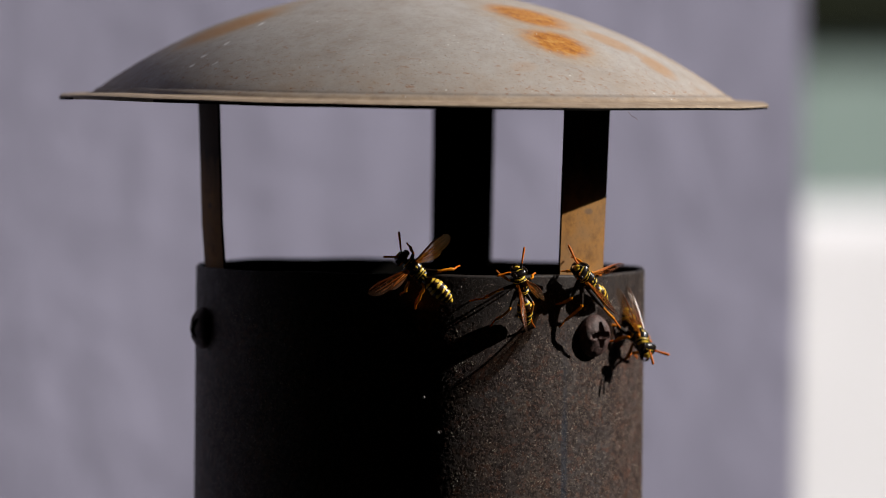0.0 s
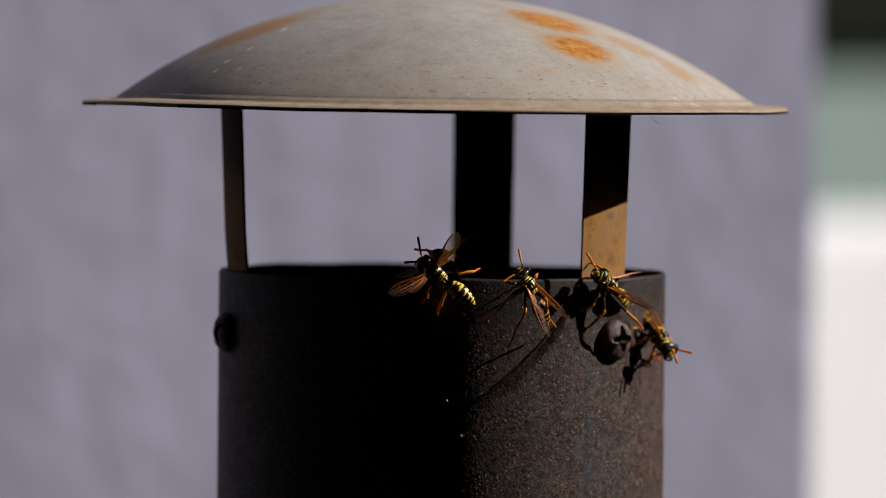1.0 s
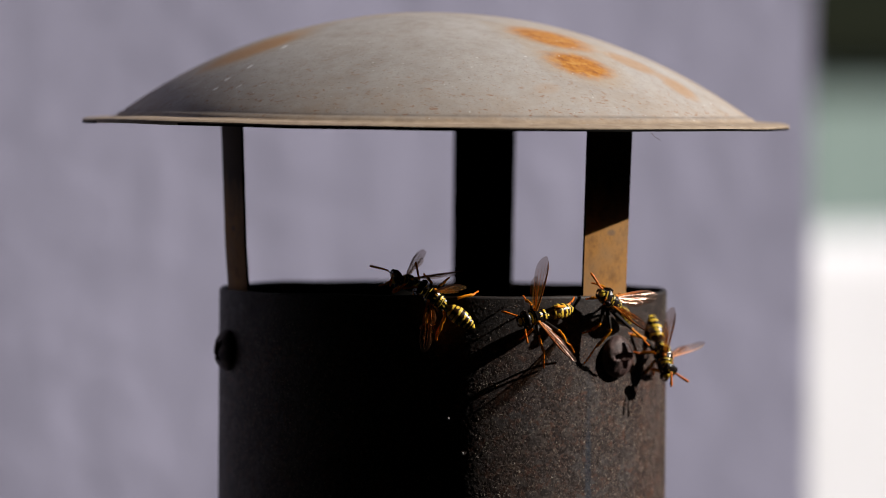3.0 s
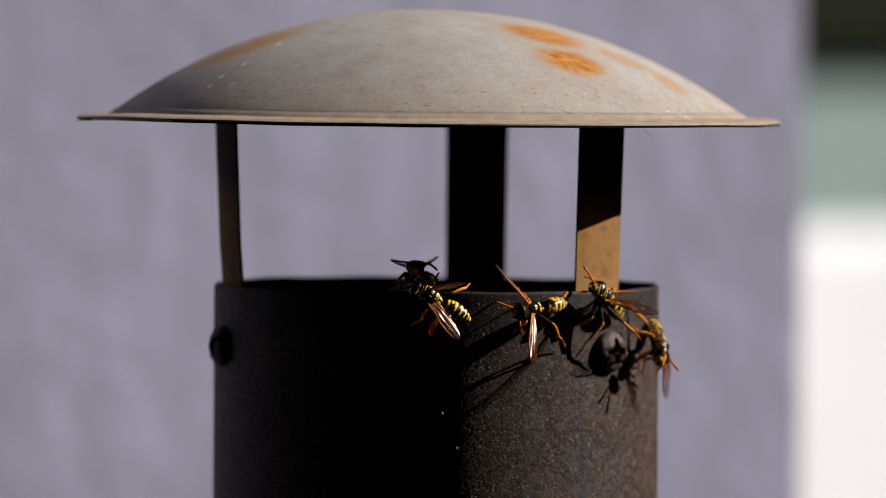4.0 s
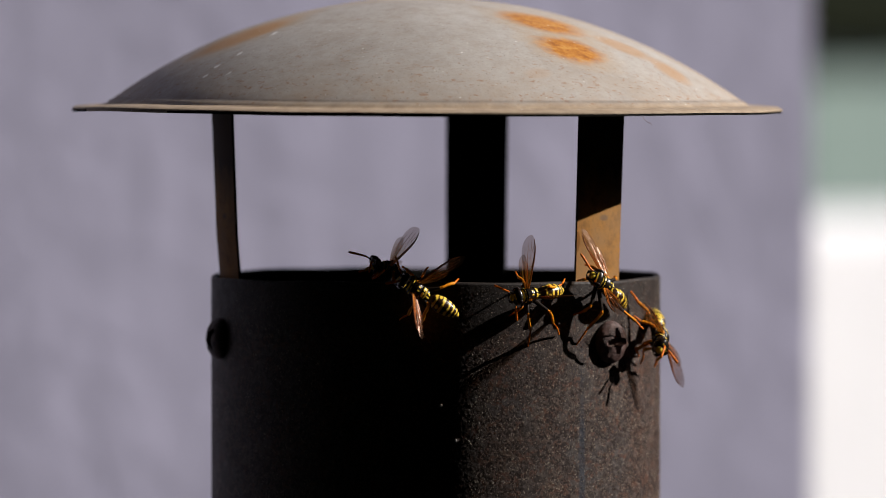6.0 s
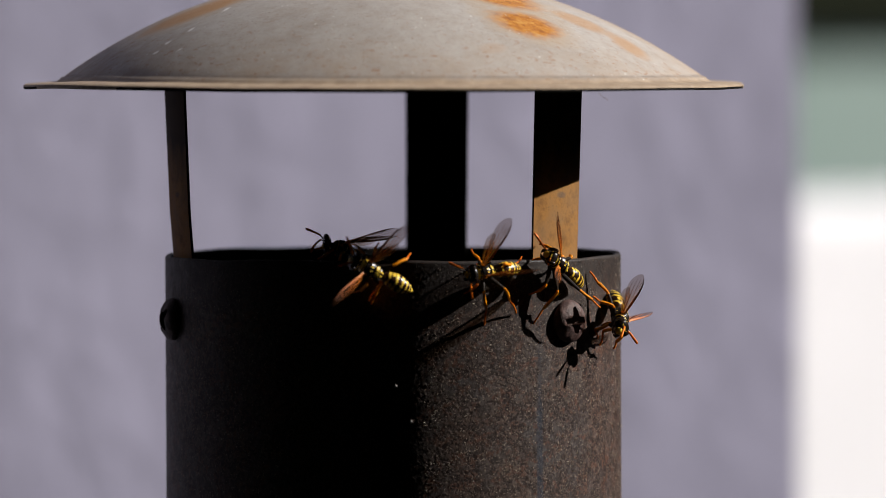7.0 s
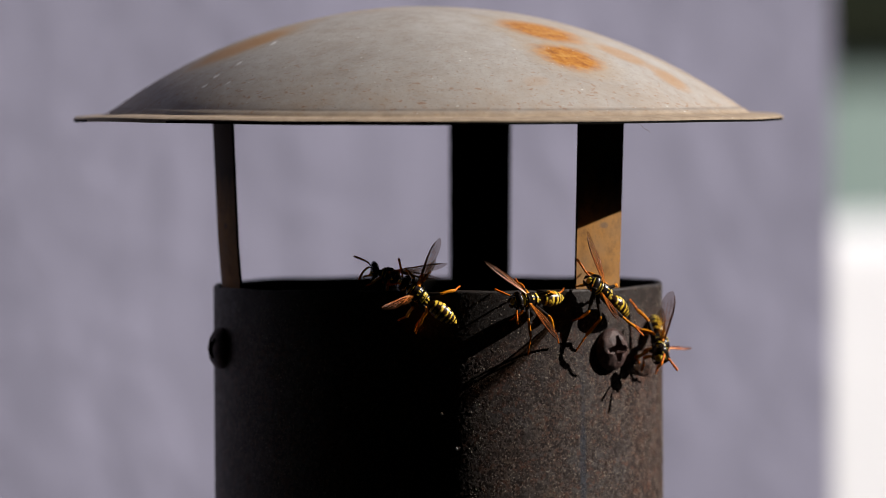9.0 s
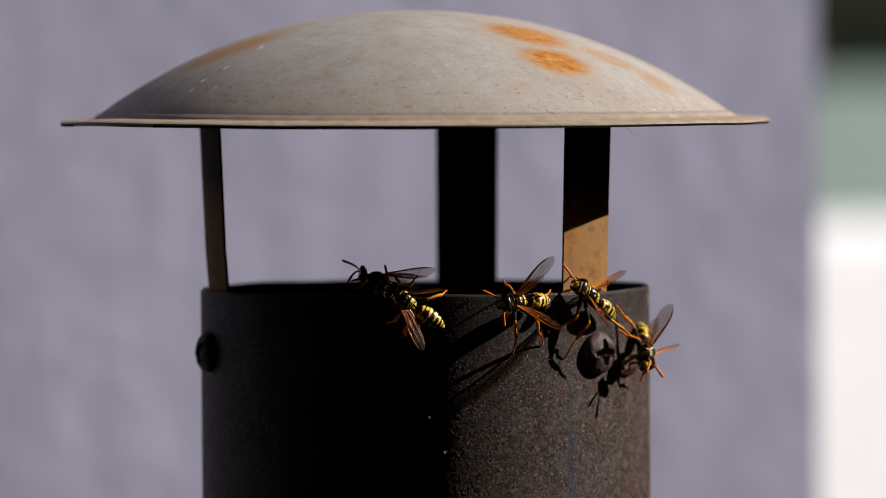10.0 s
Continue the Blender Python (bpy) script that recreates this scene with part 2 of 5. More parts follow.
def mat_wing():
    m = Nodes("smoky amber wing membrane")
    along = along_wing(m, m.noise(420, 3, 0.6))
    c = m.ramp(along, (0.05, (0.34, 0.095, 0.008)), (0.45, (0.17, 0.055, 0.012)), (0.95, (0.070, 0.034, 0.018)))
    m.bump(m.math("ADD", m.noise(620, 2, 0.5, m.stretched(0.22, 1.0, 1.0)), m.math("MULTIPLY", m.noise(1500, 1, 0.5, m.stretched(0.5, 1.0, 1.0)), 0.16)), 1.0, 0.00030)
    m.done(c, 0.3, 0.0, Specular_IOR_Level=0.5)
    film = m.n.new("ShaderNodeBsdfTranslucent")
    m.put(m.ramp(along, (0.05, (0.80, 0.28, 0.02)), (0.5, (0.46, 0.21, 0.05)), (0.95, (0.34, 0.22, 0.12))), film.inputs["Color"])
    body = m.n.new("ShaderNodeMixShader")
    body.inputs[0].default_value = 0.28
    m.l.new(m.bsdf.outputs[0], body.inputs[1])
    m.l.new(film.outputs[0], body.inputs[2])
    clear = m.n.new("ShaderNodeBsdfTransparent")
    m.put(m.ramp(along, (0.1, (0.70, 0.52, 0.35)), (0.55, (0.78, 0.72, 0.67)), (0.95, (0.71, 0.65, 0.63))), clear.inputs[0])
    both = m.n.new("ShaderNodeMixShader")
    m.put(m.ramp(along, (0.05, 0.52), (0.45, 0.24), (0.9, 0.14)), both.inputs[0])
    m.l.new(clear.outputs[0], both.inputs[1])
    m.l.new(body.outputs[0], both.inputs[2])
    gloss = m.n.new("ShaderNodeBsdfGlossy")
    gloss.inputs["Roughness"].default_value = 0.24
    gloss.inputs["Color"].default_value = (0.95, 0.60, 0.44, 1)
    m.l.new(m.bsdf.inputs["Normal"].links[0].from_socket, gloss.inputs["Normal"])
    sheen = m.n.new("ShaderNodeMixShader")
    sheen.inputs[0].default_value = 0.045
    m.l.new(both.outputs[0], sheen.inputs[1])
    m.l.new(gloss.outputs[0], sheen.inputs[2])
    m.l.new(sheen.outputs[0], m.n["Material Output"].inputs["Surface"])
    return m.mat


def mat_vein():
    m = Nodes("amber to brown wing vein")
    along = along_wing(m, m.noise(900, 2, 0.6))
    return m.done(m.ramp(along, (0.05, (0.62, 0.20, 0.015)), (0.35, (0.46, 0.115, 0.012)), (0.8, (0.13, 0.040, 0.014))), 0.35, 0.0)


# bare flecks of lifted metal on the tube
FLECKS = [(0.0009, -0.0500, -0.0264), (0.0041, -0.0498, -0.0340)]
# stains on the cap: centre and half size in the cap's own space, turn, amount, raggedness
RUST = [
    ((0.0308, -0.0408, 0.0131), (0.0104, 0.0200, 0.0030), (0, 15, 0), 1.0, 0.55),
    ((0.0246, -0.0265, 0.0192), (0.0124, 0.0128, 0.0029), (0, 13, 0), 0.95, 0.42),
    ((-0.0405, -0.0196, 0.0158), (0.0160, 0.0120, 0.0026), (0, -21, 0), 0.79, 0.55),
    ((0.0430, -0.0255, 0.0137), (0.0085, 0.0100, 0.0018), (0, 22, 0), 0.55, 0.42),
    ((0.0530, -0.0270, 0.0085), (0.0070, 0.0100, 0.0020), (0, 35, 0), 0.55, 0.42),
    ((0.0235, -0.0558, 0.0081), (0.0040, 0.0100, 0.0016), (0, 0, 0), 0.20, 0.40),
]
# pale scratches on the cap: place and length
SCRATCHES = [((-0.0409, -0.0348, 0.0121), 0.0019), ((-0.0336, -0.0277, 0.0165), 0.0022), ((-0.0458, -0.0372, 0.0093), 0.0020), ((-0.0482, -0.0398, 0.0072), 0.0016), ((-0.0430, -0.0420, 0.0078), 0.0018)]
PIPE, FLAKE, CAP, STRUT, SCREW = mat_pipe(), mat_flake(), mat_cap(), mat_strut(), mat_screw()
PLASTER = mat_plaster("lavender grey rough plaster", (0.378, 0.366, 0.490), (0.485, 0.469, 0.624))
WHITE = mat_plaster("white limewashed wall", (0.77, 0.762, 0.765), (0.83, 0.822, 0.825), 3.0)
SAGE = mat_plain("sage green painted boards", (0.175, 0.245, 0.22), (0.215, 0.285, 0.255), 6.0)
EAVE = mat_plain("dark brown stained timber", (0.009, 0.012, 0.006), (0.016, 0.018, 0.010), 20.0, 0.9, 0.0005, 0.05)
EARTH = mat_plain("dark gravelly soil", (0.028, 0.025, 0.022), (0.05, 0.045, 0.038), 3.0, 0.95, 0.004)
# near black, for the added walls and roof that block sky light
SKY_BLOCK = mat_plain("near-black blocking board", (0.014, 0.012, 0.011), (0.022, 0.019, 0.017), 3.0, 0.85, 0.002)
BLACK = mat_shell("glossy black chitin", (0.014, 0.010, 0.008), 0.25, 0.6, 0.36)
DUSK = mat_shell("brown-black chitin", (0.034, 0.0125, 0.005), 0.28, 0.5, 0.36)
YELLOW = mat_shell("yellow chitin", (0.86, 0.580, 0.060), 0.34, 0.82, 0.35, 0.35)
ORANGE = mat_shell("orange chitin", (0.86, 0.200, 0.005), 0.42, 0.7, 0.15, 0.4)
AMBER = mat_shell("amber chitin", (0.88, 0.300, 0.008), 0.40, 0.7, 0.18, 0.4)
LIMB = mat_shell("black limb chitin", (0.020, 0.013, 0.009), 0.55, 0.6, 0.15, 0.4)
EYE = mat_shell("dark compound eye", (0.028, 0.018, 0.014), 0.16, 0.6, 0.5, 0.15)
VEIN, WING = mat_vein(), mat_wing()
# near black for flue faces: soot, plus shade put into the colour
SOOT_SHADE = mat_plain("soot and shade black", (0.006, 0.0055, 0.005), (0.012, 0.011, 0.010), 300.0, 0.95, 0.0002, 0.03)
THREAD = mat_shell("pale spider thread", (0.30, 0.20, 0.22), 0.4)


# ---- building helpers ----
def mesh_of(name, bm, mats, smooth=True):
    bmesh.ops.recalc_face_normals(bm, faces=bm.faces)
    me = bpy.data.meshes.new(name)
    bm.to_mesh(me)
    bm.free()
    for mt in (mats if isinstance(mats, (list, tuple)) else [mats]):
        me.materials.append(mt)
    if smooth:
        me.polygons.foreach_set("use_smooth", [True] * len(me.polygons))
        me.set_sharp_from_angle(angle=radians(38))
    return me


def part(name, bm, mats, parent=None, label="", m=None, smooth=True):
    ob = new(name, mesh_of(name, bm, mats, smooth))
    if parent:
        ob.parent = parent
    if m is not None:
        ob.matrix_basis = m
    if label:
        tagged(ob, label)
    return ob


def lathe(bm, profile, seg=128, closed=True):
    """Turns a profile of (r, z) round the z axis; closed joins its last point to its first."""
    rings = []
    for r, z in profile:
        if r < 1e-9:
            rings.append([bm.verts.new((0, 0, z))] * seg)
        else:
            rings.append([bm.verts.new((r * math.cos(2 * math.pi * i / seg), r * math.sin(2 * math.pi * i / seg), z)) for i in range(seg)])
    pairs = list(zip(rings, rings[1:])) + ([(rings[-1], rings[0])] if closed else [])
    for a, b in pairs:
        for i in range(seg):
            j = (i + 1) % seg
            vs = list(dict.fromkeys((a[i], a[j], b[j], b[i])))
            if len(vs) > 2:
                bm.faces.new(vs)
    return bm


def box(bm, size, m=None, bevel=0.0):
    r = bmesh.ops.create_cube(bm, size=1.0, matrix=(m or Matrix()) @ Matrix.Diagonal((*size, 1)))
    if bevel:
        es = list({e for v in r["verts"] for e in v.link_edges})
        bmesh.ops.bevel(bm, geom=es, offset=bevel, segments=2, affect="EDGES", profile=0.5)
    return bm


def tube(bm, pts, radii, seg=8, mats=None):
    """A tapered round limb through the points, closed at both ends; mats: a material index for each stretch."""
    pts = [Vector(p) for p in pts]
    side = None
    rings = []
    for i, p in enumerate(pts):
        d = (pts[min(i + 1, len(pts) - 1)] - pts[max(i - 1, 0)]).normalized()
        if side is None:
            side = d.orthogonal().normalized()
        side = (side - d * side.dot(d)).normalized()
        up = d.cross(side)
        rings.append([bm.verts.new(p + radii[i] * (side * math.cos(2 * math.pi * k / seg) + up * math.sin(2 * math.pi * k / seg))) for k in range(seg)])
    for i, (a, b) in enumerate(zip(rings, rings[1:])):
        for k in range(seg):
            f = bm.faces.new((a[k], a[(k + 1) % seg], b[(k + 1) % seg], b[k]))
            f.material_index = mats[i] if mats else 0
    for ring, mi in ((rings[0], 0), (rings[-1], -1)):
        f = bm.faces.new(ring)
        f.material_index = mats[mi] if mats else 0
    return bm


def smooth_path(pts, n):
    """n + 1 points along a Catmull-Rom curve through pts."""
    pts = [Vector(p) for p in pts]
    ext = [2 * pts[0] - pts[1]] + pts + [2 * pts[-1] - pts[-2]]
    out = []
    for i in range(n + 1):
        u = i / n * (len(pts) - 1)
        k = min(int(u), len(pts) - 2)
        f = u - k
        a, b, c, d = ext[k:k + 4]
        out.append(0.5 * ((2 * b) + (c - a) * f + (2 * a - 5 * b + 4 * c - d) * f * f + (3 * b - a - 3 * c + d) * f ** 3))
    return out


def structure(name, bm, mat, label, category, m=None):
    return tagged(part(name, bm, mat, None, "", m, smooth=False), label, category, "", "structure")


# ---- the place ----
GROUND = -1.25
bm = bmesh.new()
bmesh.ops.create_grid(bm, x_segments=40, y_segments=40, size=400)
structure("ground", bm, EARTH, "dark gravelly soil round the pipe", "ground", pose(0, 0, GROUND))

# rough house wall close behind the pipe; its end stands out to the right
def uneven_front(length, depth, height):
    """A house front along -x, its face at y = 0 uneven; an added swell brightens its middle."""
    bm = box(bmesh.new(), (length, depth, height), pose(-length / 2, 0.04 + depth / 2, height / 2 + GROUND))
    rows = []
    for k in range(48):
        z = GROUND + height * k / 47
        row = [bm.verts.new((0, 0.04, z))]
        for j in range(181):
            x = -length * j / 180
            # the tanh step turns the middle to the sun; the noise is plain unevenness
            y = 0.0040 * (math.tanh((x + 0.130) / 0.10) - 0.862) + min(1.0, j / 8) * 0.0012 * noise.noise(Vector((x * 7, 0, z * 7)))
            row.append(bm.verts.new((x, y, z)))
        rows.append(row)
    for a, b in zip(rows, rows[1:]):
        for k in range(181):
            bm.faces.new((a[k + 1], a[k], b[k], b[k + 1]))
    return bm


wall_m = Matrix.Translation((0.1257, 0.65, 0)) @ Matrix.Rotation(radians(22.8), 4, "Z")
structure("wall_north", uneven_front(1.1, 2.2, 5.2), PLASTER,
          "lavender grey rough plastered house wall with trowel streaks", "wall", wall_m)
# unseen dark walls and roof, added to keep sky light off the pipe
structure("sky_block_south", box(bmesh.new(), (9.0, 0.2, 4.0), pose(-1.5, -3.6, 2.0 + GROUND)), SKY_BLOCK, "unseen dark wall added to block sky light", "wall")
structure("sky_block_west", box(bmesh.new(), (0.2, 9.0, 4.0), pose(-3.2, -1.0, 2.0 + GROUND)), SKY_BLOCK, "unseen dark wall added to block sky light", "wall")
structure("sky_block_roof", box(bmesh.new(), (7.2, 3.45, 0.1), pose(0.4, -1.875, 1.45)), SKY_BLOCK, "unseen dark roof added to block sky light", "roof")
structure("sky_block_east", box(bmesh.new(), (0.2, 14.0, 3.0), pose(4.1, 2.4, 1.5 + GROUND)), SKY_BLOCK, "unseen dark wall added to block sky light", "wall")
structure("white_wall", box(bmesh.new(), (3.0, 0.22, -0.057 - GROUND), pose(0, 0, (-0.057 + GROUND) / 2), 0.01), WHITE,
          "white limewashed garden wall in full sun", "wall", Matrix.Translation((0.75, 3.0, 0)) @ Matrix.Rotation(radians(37.4), 4, "Z"))

shed = new("garden_shed")
shed.matrix_basis = Matrix.Translation((1.6, 5.6, 0)) @ Matrix.Rotation(radians(41.4), 4, "Z")
tagged(shed, "sage green painted garden shed with a dark timber eave", "shed")
part("wall", box(bmesh.new(), (4.0, 1.6, 0.048 - GROUND), pose(0, 0.8, (0.048 + GROUND) / 2), 0.01), SAGE, shed, "", None, False)
part("eave", box(bmesh.new(), (4.06, 1.66, 0.5), pose(0, 0.8, 0.048 + 0.25), 0.02), EAVE, shed, "dark brown timber eave", None, False)

# the stove pipe
PIPE_R = 0.0500


def relief(x, y, z):
    """Height of the crusty surface in metres: grains, and pits where the crust has flaked."""
    p = Vector((x, y, z)) * 1000
    grain = noise.noise(p * 1.9) + 0.7 * noise.noise(p * 3.6 + Vector((3, 7, 1)))
    flake = noise.noise(p * 0.55 + Vector((9, 2, 5)))
    knob = max(0.0, noise.noise(p * 1.7 + Vector((4, 4, 8))) - 0.42)
    lift = sum(h * math.exp(-(p - Vector(q) * 1000).length_squared / 0.16) for q, h in zip(FLECKS, (0.46, 0.22))) if -12 < p.x < 28 else 0.0
    return 0.001 * (lift + 0.022 * grain - 0.04 * max(0.0, flake - 0.20) + 0.18 * knob)


def tube_mesh():
    """The tube, its upper 58 mm finely divided; the outer skin is rough."""
    zs = [0.0, -0.0004] + [-0.0006 - 0.00024 * i for i in range(240)] + [-0.075, -0.14, GROUND]
    sides, a = [], 0.0
    while a < 359.99:   # azimuth from the camera side to the right, finest where the sun grazes
        sides.append(radians(a - 90))
        a += 0.29 if a < 92 else (1.0 if a < 268 else 0.5)
    verts, faces = [], []
    n = len(sides)
    for k, z in enumerate(zs):
        for a in sides:
            c, s = math.cos(a), math.sin(a)
            r = PIPE_R - 0.0003 if k == 0 else PIPE_R
            rim = 0.00018 * math.sin(3 * a + 0.6) + 0.0001 * math.sin(11 * a) if z > -0.001 else 0.0   # the cut rim is not quite true
            if -0.06 < z:
                r += relief(r * c, r * s, z)
            verts.append((r * c, r * s, z + rim))
    for z, r in ((0.0, PIPE_R - 0.0010), (-0.0004, PIPE_R - 0.0013), (-0.07, PIPE_R - 0.0013), (GROUND, PIPE_R - 0.0013)):
        for a in sides:
            rim = 0.00018 * math.sin(3 * a + 0.6) + 0.0001 * math.sin(11 * a) if z > -0.001 else 0.0
            verts.append((r * math.cos(a), r * math.sin(a), z + rim))
    rows = [list(range(k * n, k * n + n)) for k in range(len(zs) + 4)]
    for lower, upper in list(zip(rows[1:len(zs)], rows)) + [(rows[0], rows[len(zs)])] + list(zip(rows[len(zs):], rows[len(zs) + 1:])):
        for k in range(n):
            faces.append((lower[k], lower[(k + 1) % n], upper[(k + 1) % n], upper[k]))
    me = bpy.data.meshes.new("tube")
    me.from_pydata(verts, [], faces)
    for mt in (PIPE, SOOT_SHADE):
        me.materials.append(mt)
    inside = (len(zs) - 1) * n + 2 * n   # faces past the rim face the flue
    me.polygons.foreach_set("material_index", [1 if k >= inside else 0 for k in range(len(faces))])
    me.polygons.foreach_set("use_smooth", [True] * len(faces))
    me.set_sharp_from_angle(angle=radians(60))
    me.update()
    return me


pipe = new("stove_pipe")
tagged(pipe, "dark weathered steel stove pipe with a sheet metal rain cap", "stove pipe")
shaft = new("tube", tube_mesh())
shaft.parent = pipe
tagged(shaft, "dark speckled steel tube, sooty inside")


def flakes_mesh(count):
    """Curled slivers of scale that stand up from the tube: bent ridges, denser in patches."""
    rnd = random.Random(11)
    verts, faces = [], []
    made = 0
    while made < count:
        az, z = radians(rnd.uniform(8, 92)), -0.0005 - 0.0570 * rnd.random()
        crowd = noise.noise(Vector((az * 50, z * 1000, 2.0)) * 0.22)
        if rnd.random() > (0.50 + 1.3 * crowd) * (0.35 + 0.65 * min(1.0, az / radians(38))):
            continue
        made += 1
        rho = 0.001 * rnd.uniform(0.10, 0.36)
        span = min(3.6, 0.001 * (0.12 + 0.75 * rnd.random() ** 2) / rho)
        start, wide, tall = rnd.uniform(0, 6.283), 0.001 * rnd.uniform(0.022, 0.050), 0.001 * rnd.uniform(0.008, 0.034)
        base = len(verts)
        for k in range(5):
            a = start + span * k / 4
            slim = (0.25, 1.0, 1.15, 1.0, 0.25)[k]
            for off, up in ((-wide * slim, -0.00001), (0.2 * wide, 0.00002 + tall * slim), (wide * slim, -0.00001)):
                u, v = (rho + off) * math.cos(a), (rho + off) * math.sin(a)
                t = az + u / PIPE_R
                rr = PIPE_R + up
                verts.append((rr * math.sin(t), -rr * math.cos(t), min(-0.0002, z + v)))
        for k in range(4):
            p = base + 3 * k
            faces += [(p, p + 1, p + 4, p + 3), (p + 1, p + 2, p + 5, p + 4)]
    me = bpy.data.meshes.new("scale_crust")
    me.from_pydata(verts, [], faces)
    me.materials.append(FLAKE)
    me.update()
    return me


scale = new("scale_crust", flakes_mesh(8500))
scale.parent = pipe
tagged(scale, "pale curled flakes of scale on the tube", kind="stuff")

# the domed cap
CAP_X, CAP_Z, CAP_R, DOME_H, BALL = -0.00185, 0.0366, 0.0789, 0.0247, 0.119
profile = []
for i in range(33):
    r = 0.0695 * i / 32
    profile.append((r, DOME_H - (BALL - math.sqrt(BALL ** 2 - r * r))))
profile += [(0.0699, 0.00195), (0.0706, 0.00175), (0.0711, 0.00125), (0.0718, 0.00085), (0.0730, 0.0007), (0.0784, 0.0003), (CAP_R, 0.0)]
under = [(CAP_R + 0.00005, -0.0003)] + [(r, z - 0.0008) for r, z in reversed(profile)]
bm = lathe(bmesh.new(), profile + under, 224, closed=False)
bmesh.ops.remove_doubles(bm, verts=bm.verts, dist=1e-6)
for v in bm.verts:   # gentle dents and a wavy brim
    a, r = math.atan2(v.co.y, v.co.x), v.co.xy.length
    v.co.z += 0.00022 * (r / CAP_R) ** 3 * (math.sin(2 * a + 1.1) + 0.6 * math.sin(5 * a + 0.4))
    v.co.x -= 0.0005 * v.co.z / DOME_H
    v.co.z += 0.00025 * noise.noise(Vector((v.co.x * 38, v.co.y * 38, 1.7)))
bm.normal_update()
bmesh.ops.recalc_face_normals(bm, faces=bm.faces)
for f in bm.faces:   # flue side and lower lip near black: soot, with shade put into the colour
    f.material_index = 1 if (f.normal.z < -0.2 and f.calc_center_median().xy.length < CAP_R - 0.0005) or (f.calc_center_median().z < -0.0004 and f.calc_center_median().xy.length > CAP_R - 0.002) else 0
part("rain_cap", bm, [CAP, SOOT_SHADE], pipe, "domed grey sheet metal cap with orange rust patches", pose(CAP_X, 0, CAP_Z + 0.0004, 0, 0.22, 0))


def strut_mesh(bulge=0.0):
    """A curved strip, 14 mm wide, that stands on the inside of the tube and carries the cap; it faces +x."""
    bm = bmesh.new()
    rows = []
    zs = [-0.030, -0.0295] + [-0.029 + 0.0770 * i / 16 for i in range(17)] + [0.0485]
    for z in zs:
        lean = 0.0014 * max(0.0, z) / 0.036 + bulge * min(1.0, max(0.0, (z - 0.0005) / 0.008))
        ring = []
        for rad in (0.0486, 0.0480):
            arc = []
            for k in range(-3, 4):
                a = k / 3 * 0.0070 / 0.048
                arc.append(((rad + lean) * math.cos(a), (rad + lean) * math.sin(a), z))
            ring += arc if rad == 0.0486 else arc[::-1]
        rows.append([bm.verts.new(p) for p in ring])
    n = len(rows[0])
    for a, b in zip(rows, rows[1:]):
        for k in range(n):
            bm.faces.new((a[k], a[(k + 1) % n], b[(k + 1) % n], b[k]))
    bm.faces.new(rows[0])
    bm.faces.new(rows[-1])
    for f in bm.faces:   # flue side and edges near black: soot, with their shade put into the colour
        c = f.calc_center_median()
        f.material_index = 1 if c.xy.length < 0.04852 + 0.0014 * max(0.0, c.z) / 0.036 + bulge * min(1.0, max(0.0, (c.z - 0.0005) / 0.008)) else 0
    return bm


def round_azimuth(deg):
    """A turn about the pipe that brings +x to that azimuth, counted from the camera side to the right."""
    return Matrix.Rotation(radians(deg - 90), 4, "Z")


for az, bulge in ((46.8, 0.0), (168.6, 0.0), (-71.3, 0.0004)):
    part("strut", strut_mesh(bulge), [STRUT, SOOT_SHADE], pipe, "tan oxidised steel strip", round_azimuth(az))


def screw_mesh():
    """A pan head screw along +x with a worn cross recess."""
    bm = bmesh.new()
    prof = [(0.0, 0.0030)] + [(0.0046 * math.sin(t) ** 0.8, 0.0006 + 0.0024 * math.cos(t)) for t in [0.12 * k for k in range(1, 13)]] + [(0.0046, 0.0004), (0.0044, 0.0), (0.0, 0.0)]
    lathe(bm, prof, 40, closed=False)
    bmesh.ops.remove_doubles(bm, verts=bm.verts, dist=1e-6)
    bmesh.ops.subdivide_edges(bm, edges=[e for e in bm.edges if (e.verts[0].co.xy.length < 0.0040 and e.verts[1].co.xy.length < 0.0040 and e.verts[0].co.z > 0.001)], cuts=2, use_grid_fill=True)
    for v in bm.verts:
        x, y = v.co.x, v.co.y
        if v.co.z > 0.001:
            d = min(abs(x), abs(y))
            far = max(abs(x), abs(y))
            arm = 0.0030 + 0.0006 * noise.noise(Vector((x * 500, y * 500, 6)))
            if d < 0.00105 * (1 - 0.75 * far / arm) + 0.0002 and far < arm:
                v.co.z -= 0.0022 * (1 - 0.8 * (far / arm) ** 2)
            v.co.z += 0.00022 * noise.noise(Vector((x * 700, y * 700, 3)))
            v.co.xy *= 1 + 0.03 * noise.noise(Vector((x * 300, y * 300, 9)))
    return bm


for az, turn in ((48.6, 4), (-71.5, 40)):
    part("screw", screw_mesh(), SCREW, pipe, "rusty cross-recess pan head screw",
         round_azimuth(az) @ pose(PIPE_R - 0.0001, 0, -0.0135, 0, 90, 0) @ pose(0, 0, 0, 0, 0, turn))
# a broken spider thread under the brim
bm = tube(bmesh.new(), smooth_path([(0.0436, -0.0655, 0.0358), (0.0445, -0.0656, 0.0348), (0.0452, -0.0657, 0.0345), (0.0456, -0.0657, 0.0340)], 12), [0.00005] * 13, 5)
part("thread", bm, THREAD, pipe, "loose pale spider thread")


# ---- wasps ----
MM = 0.001


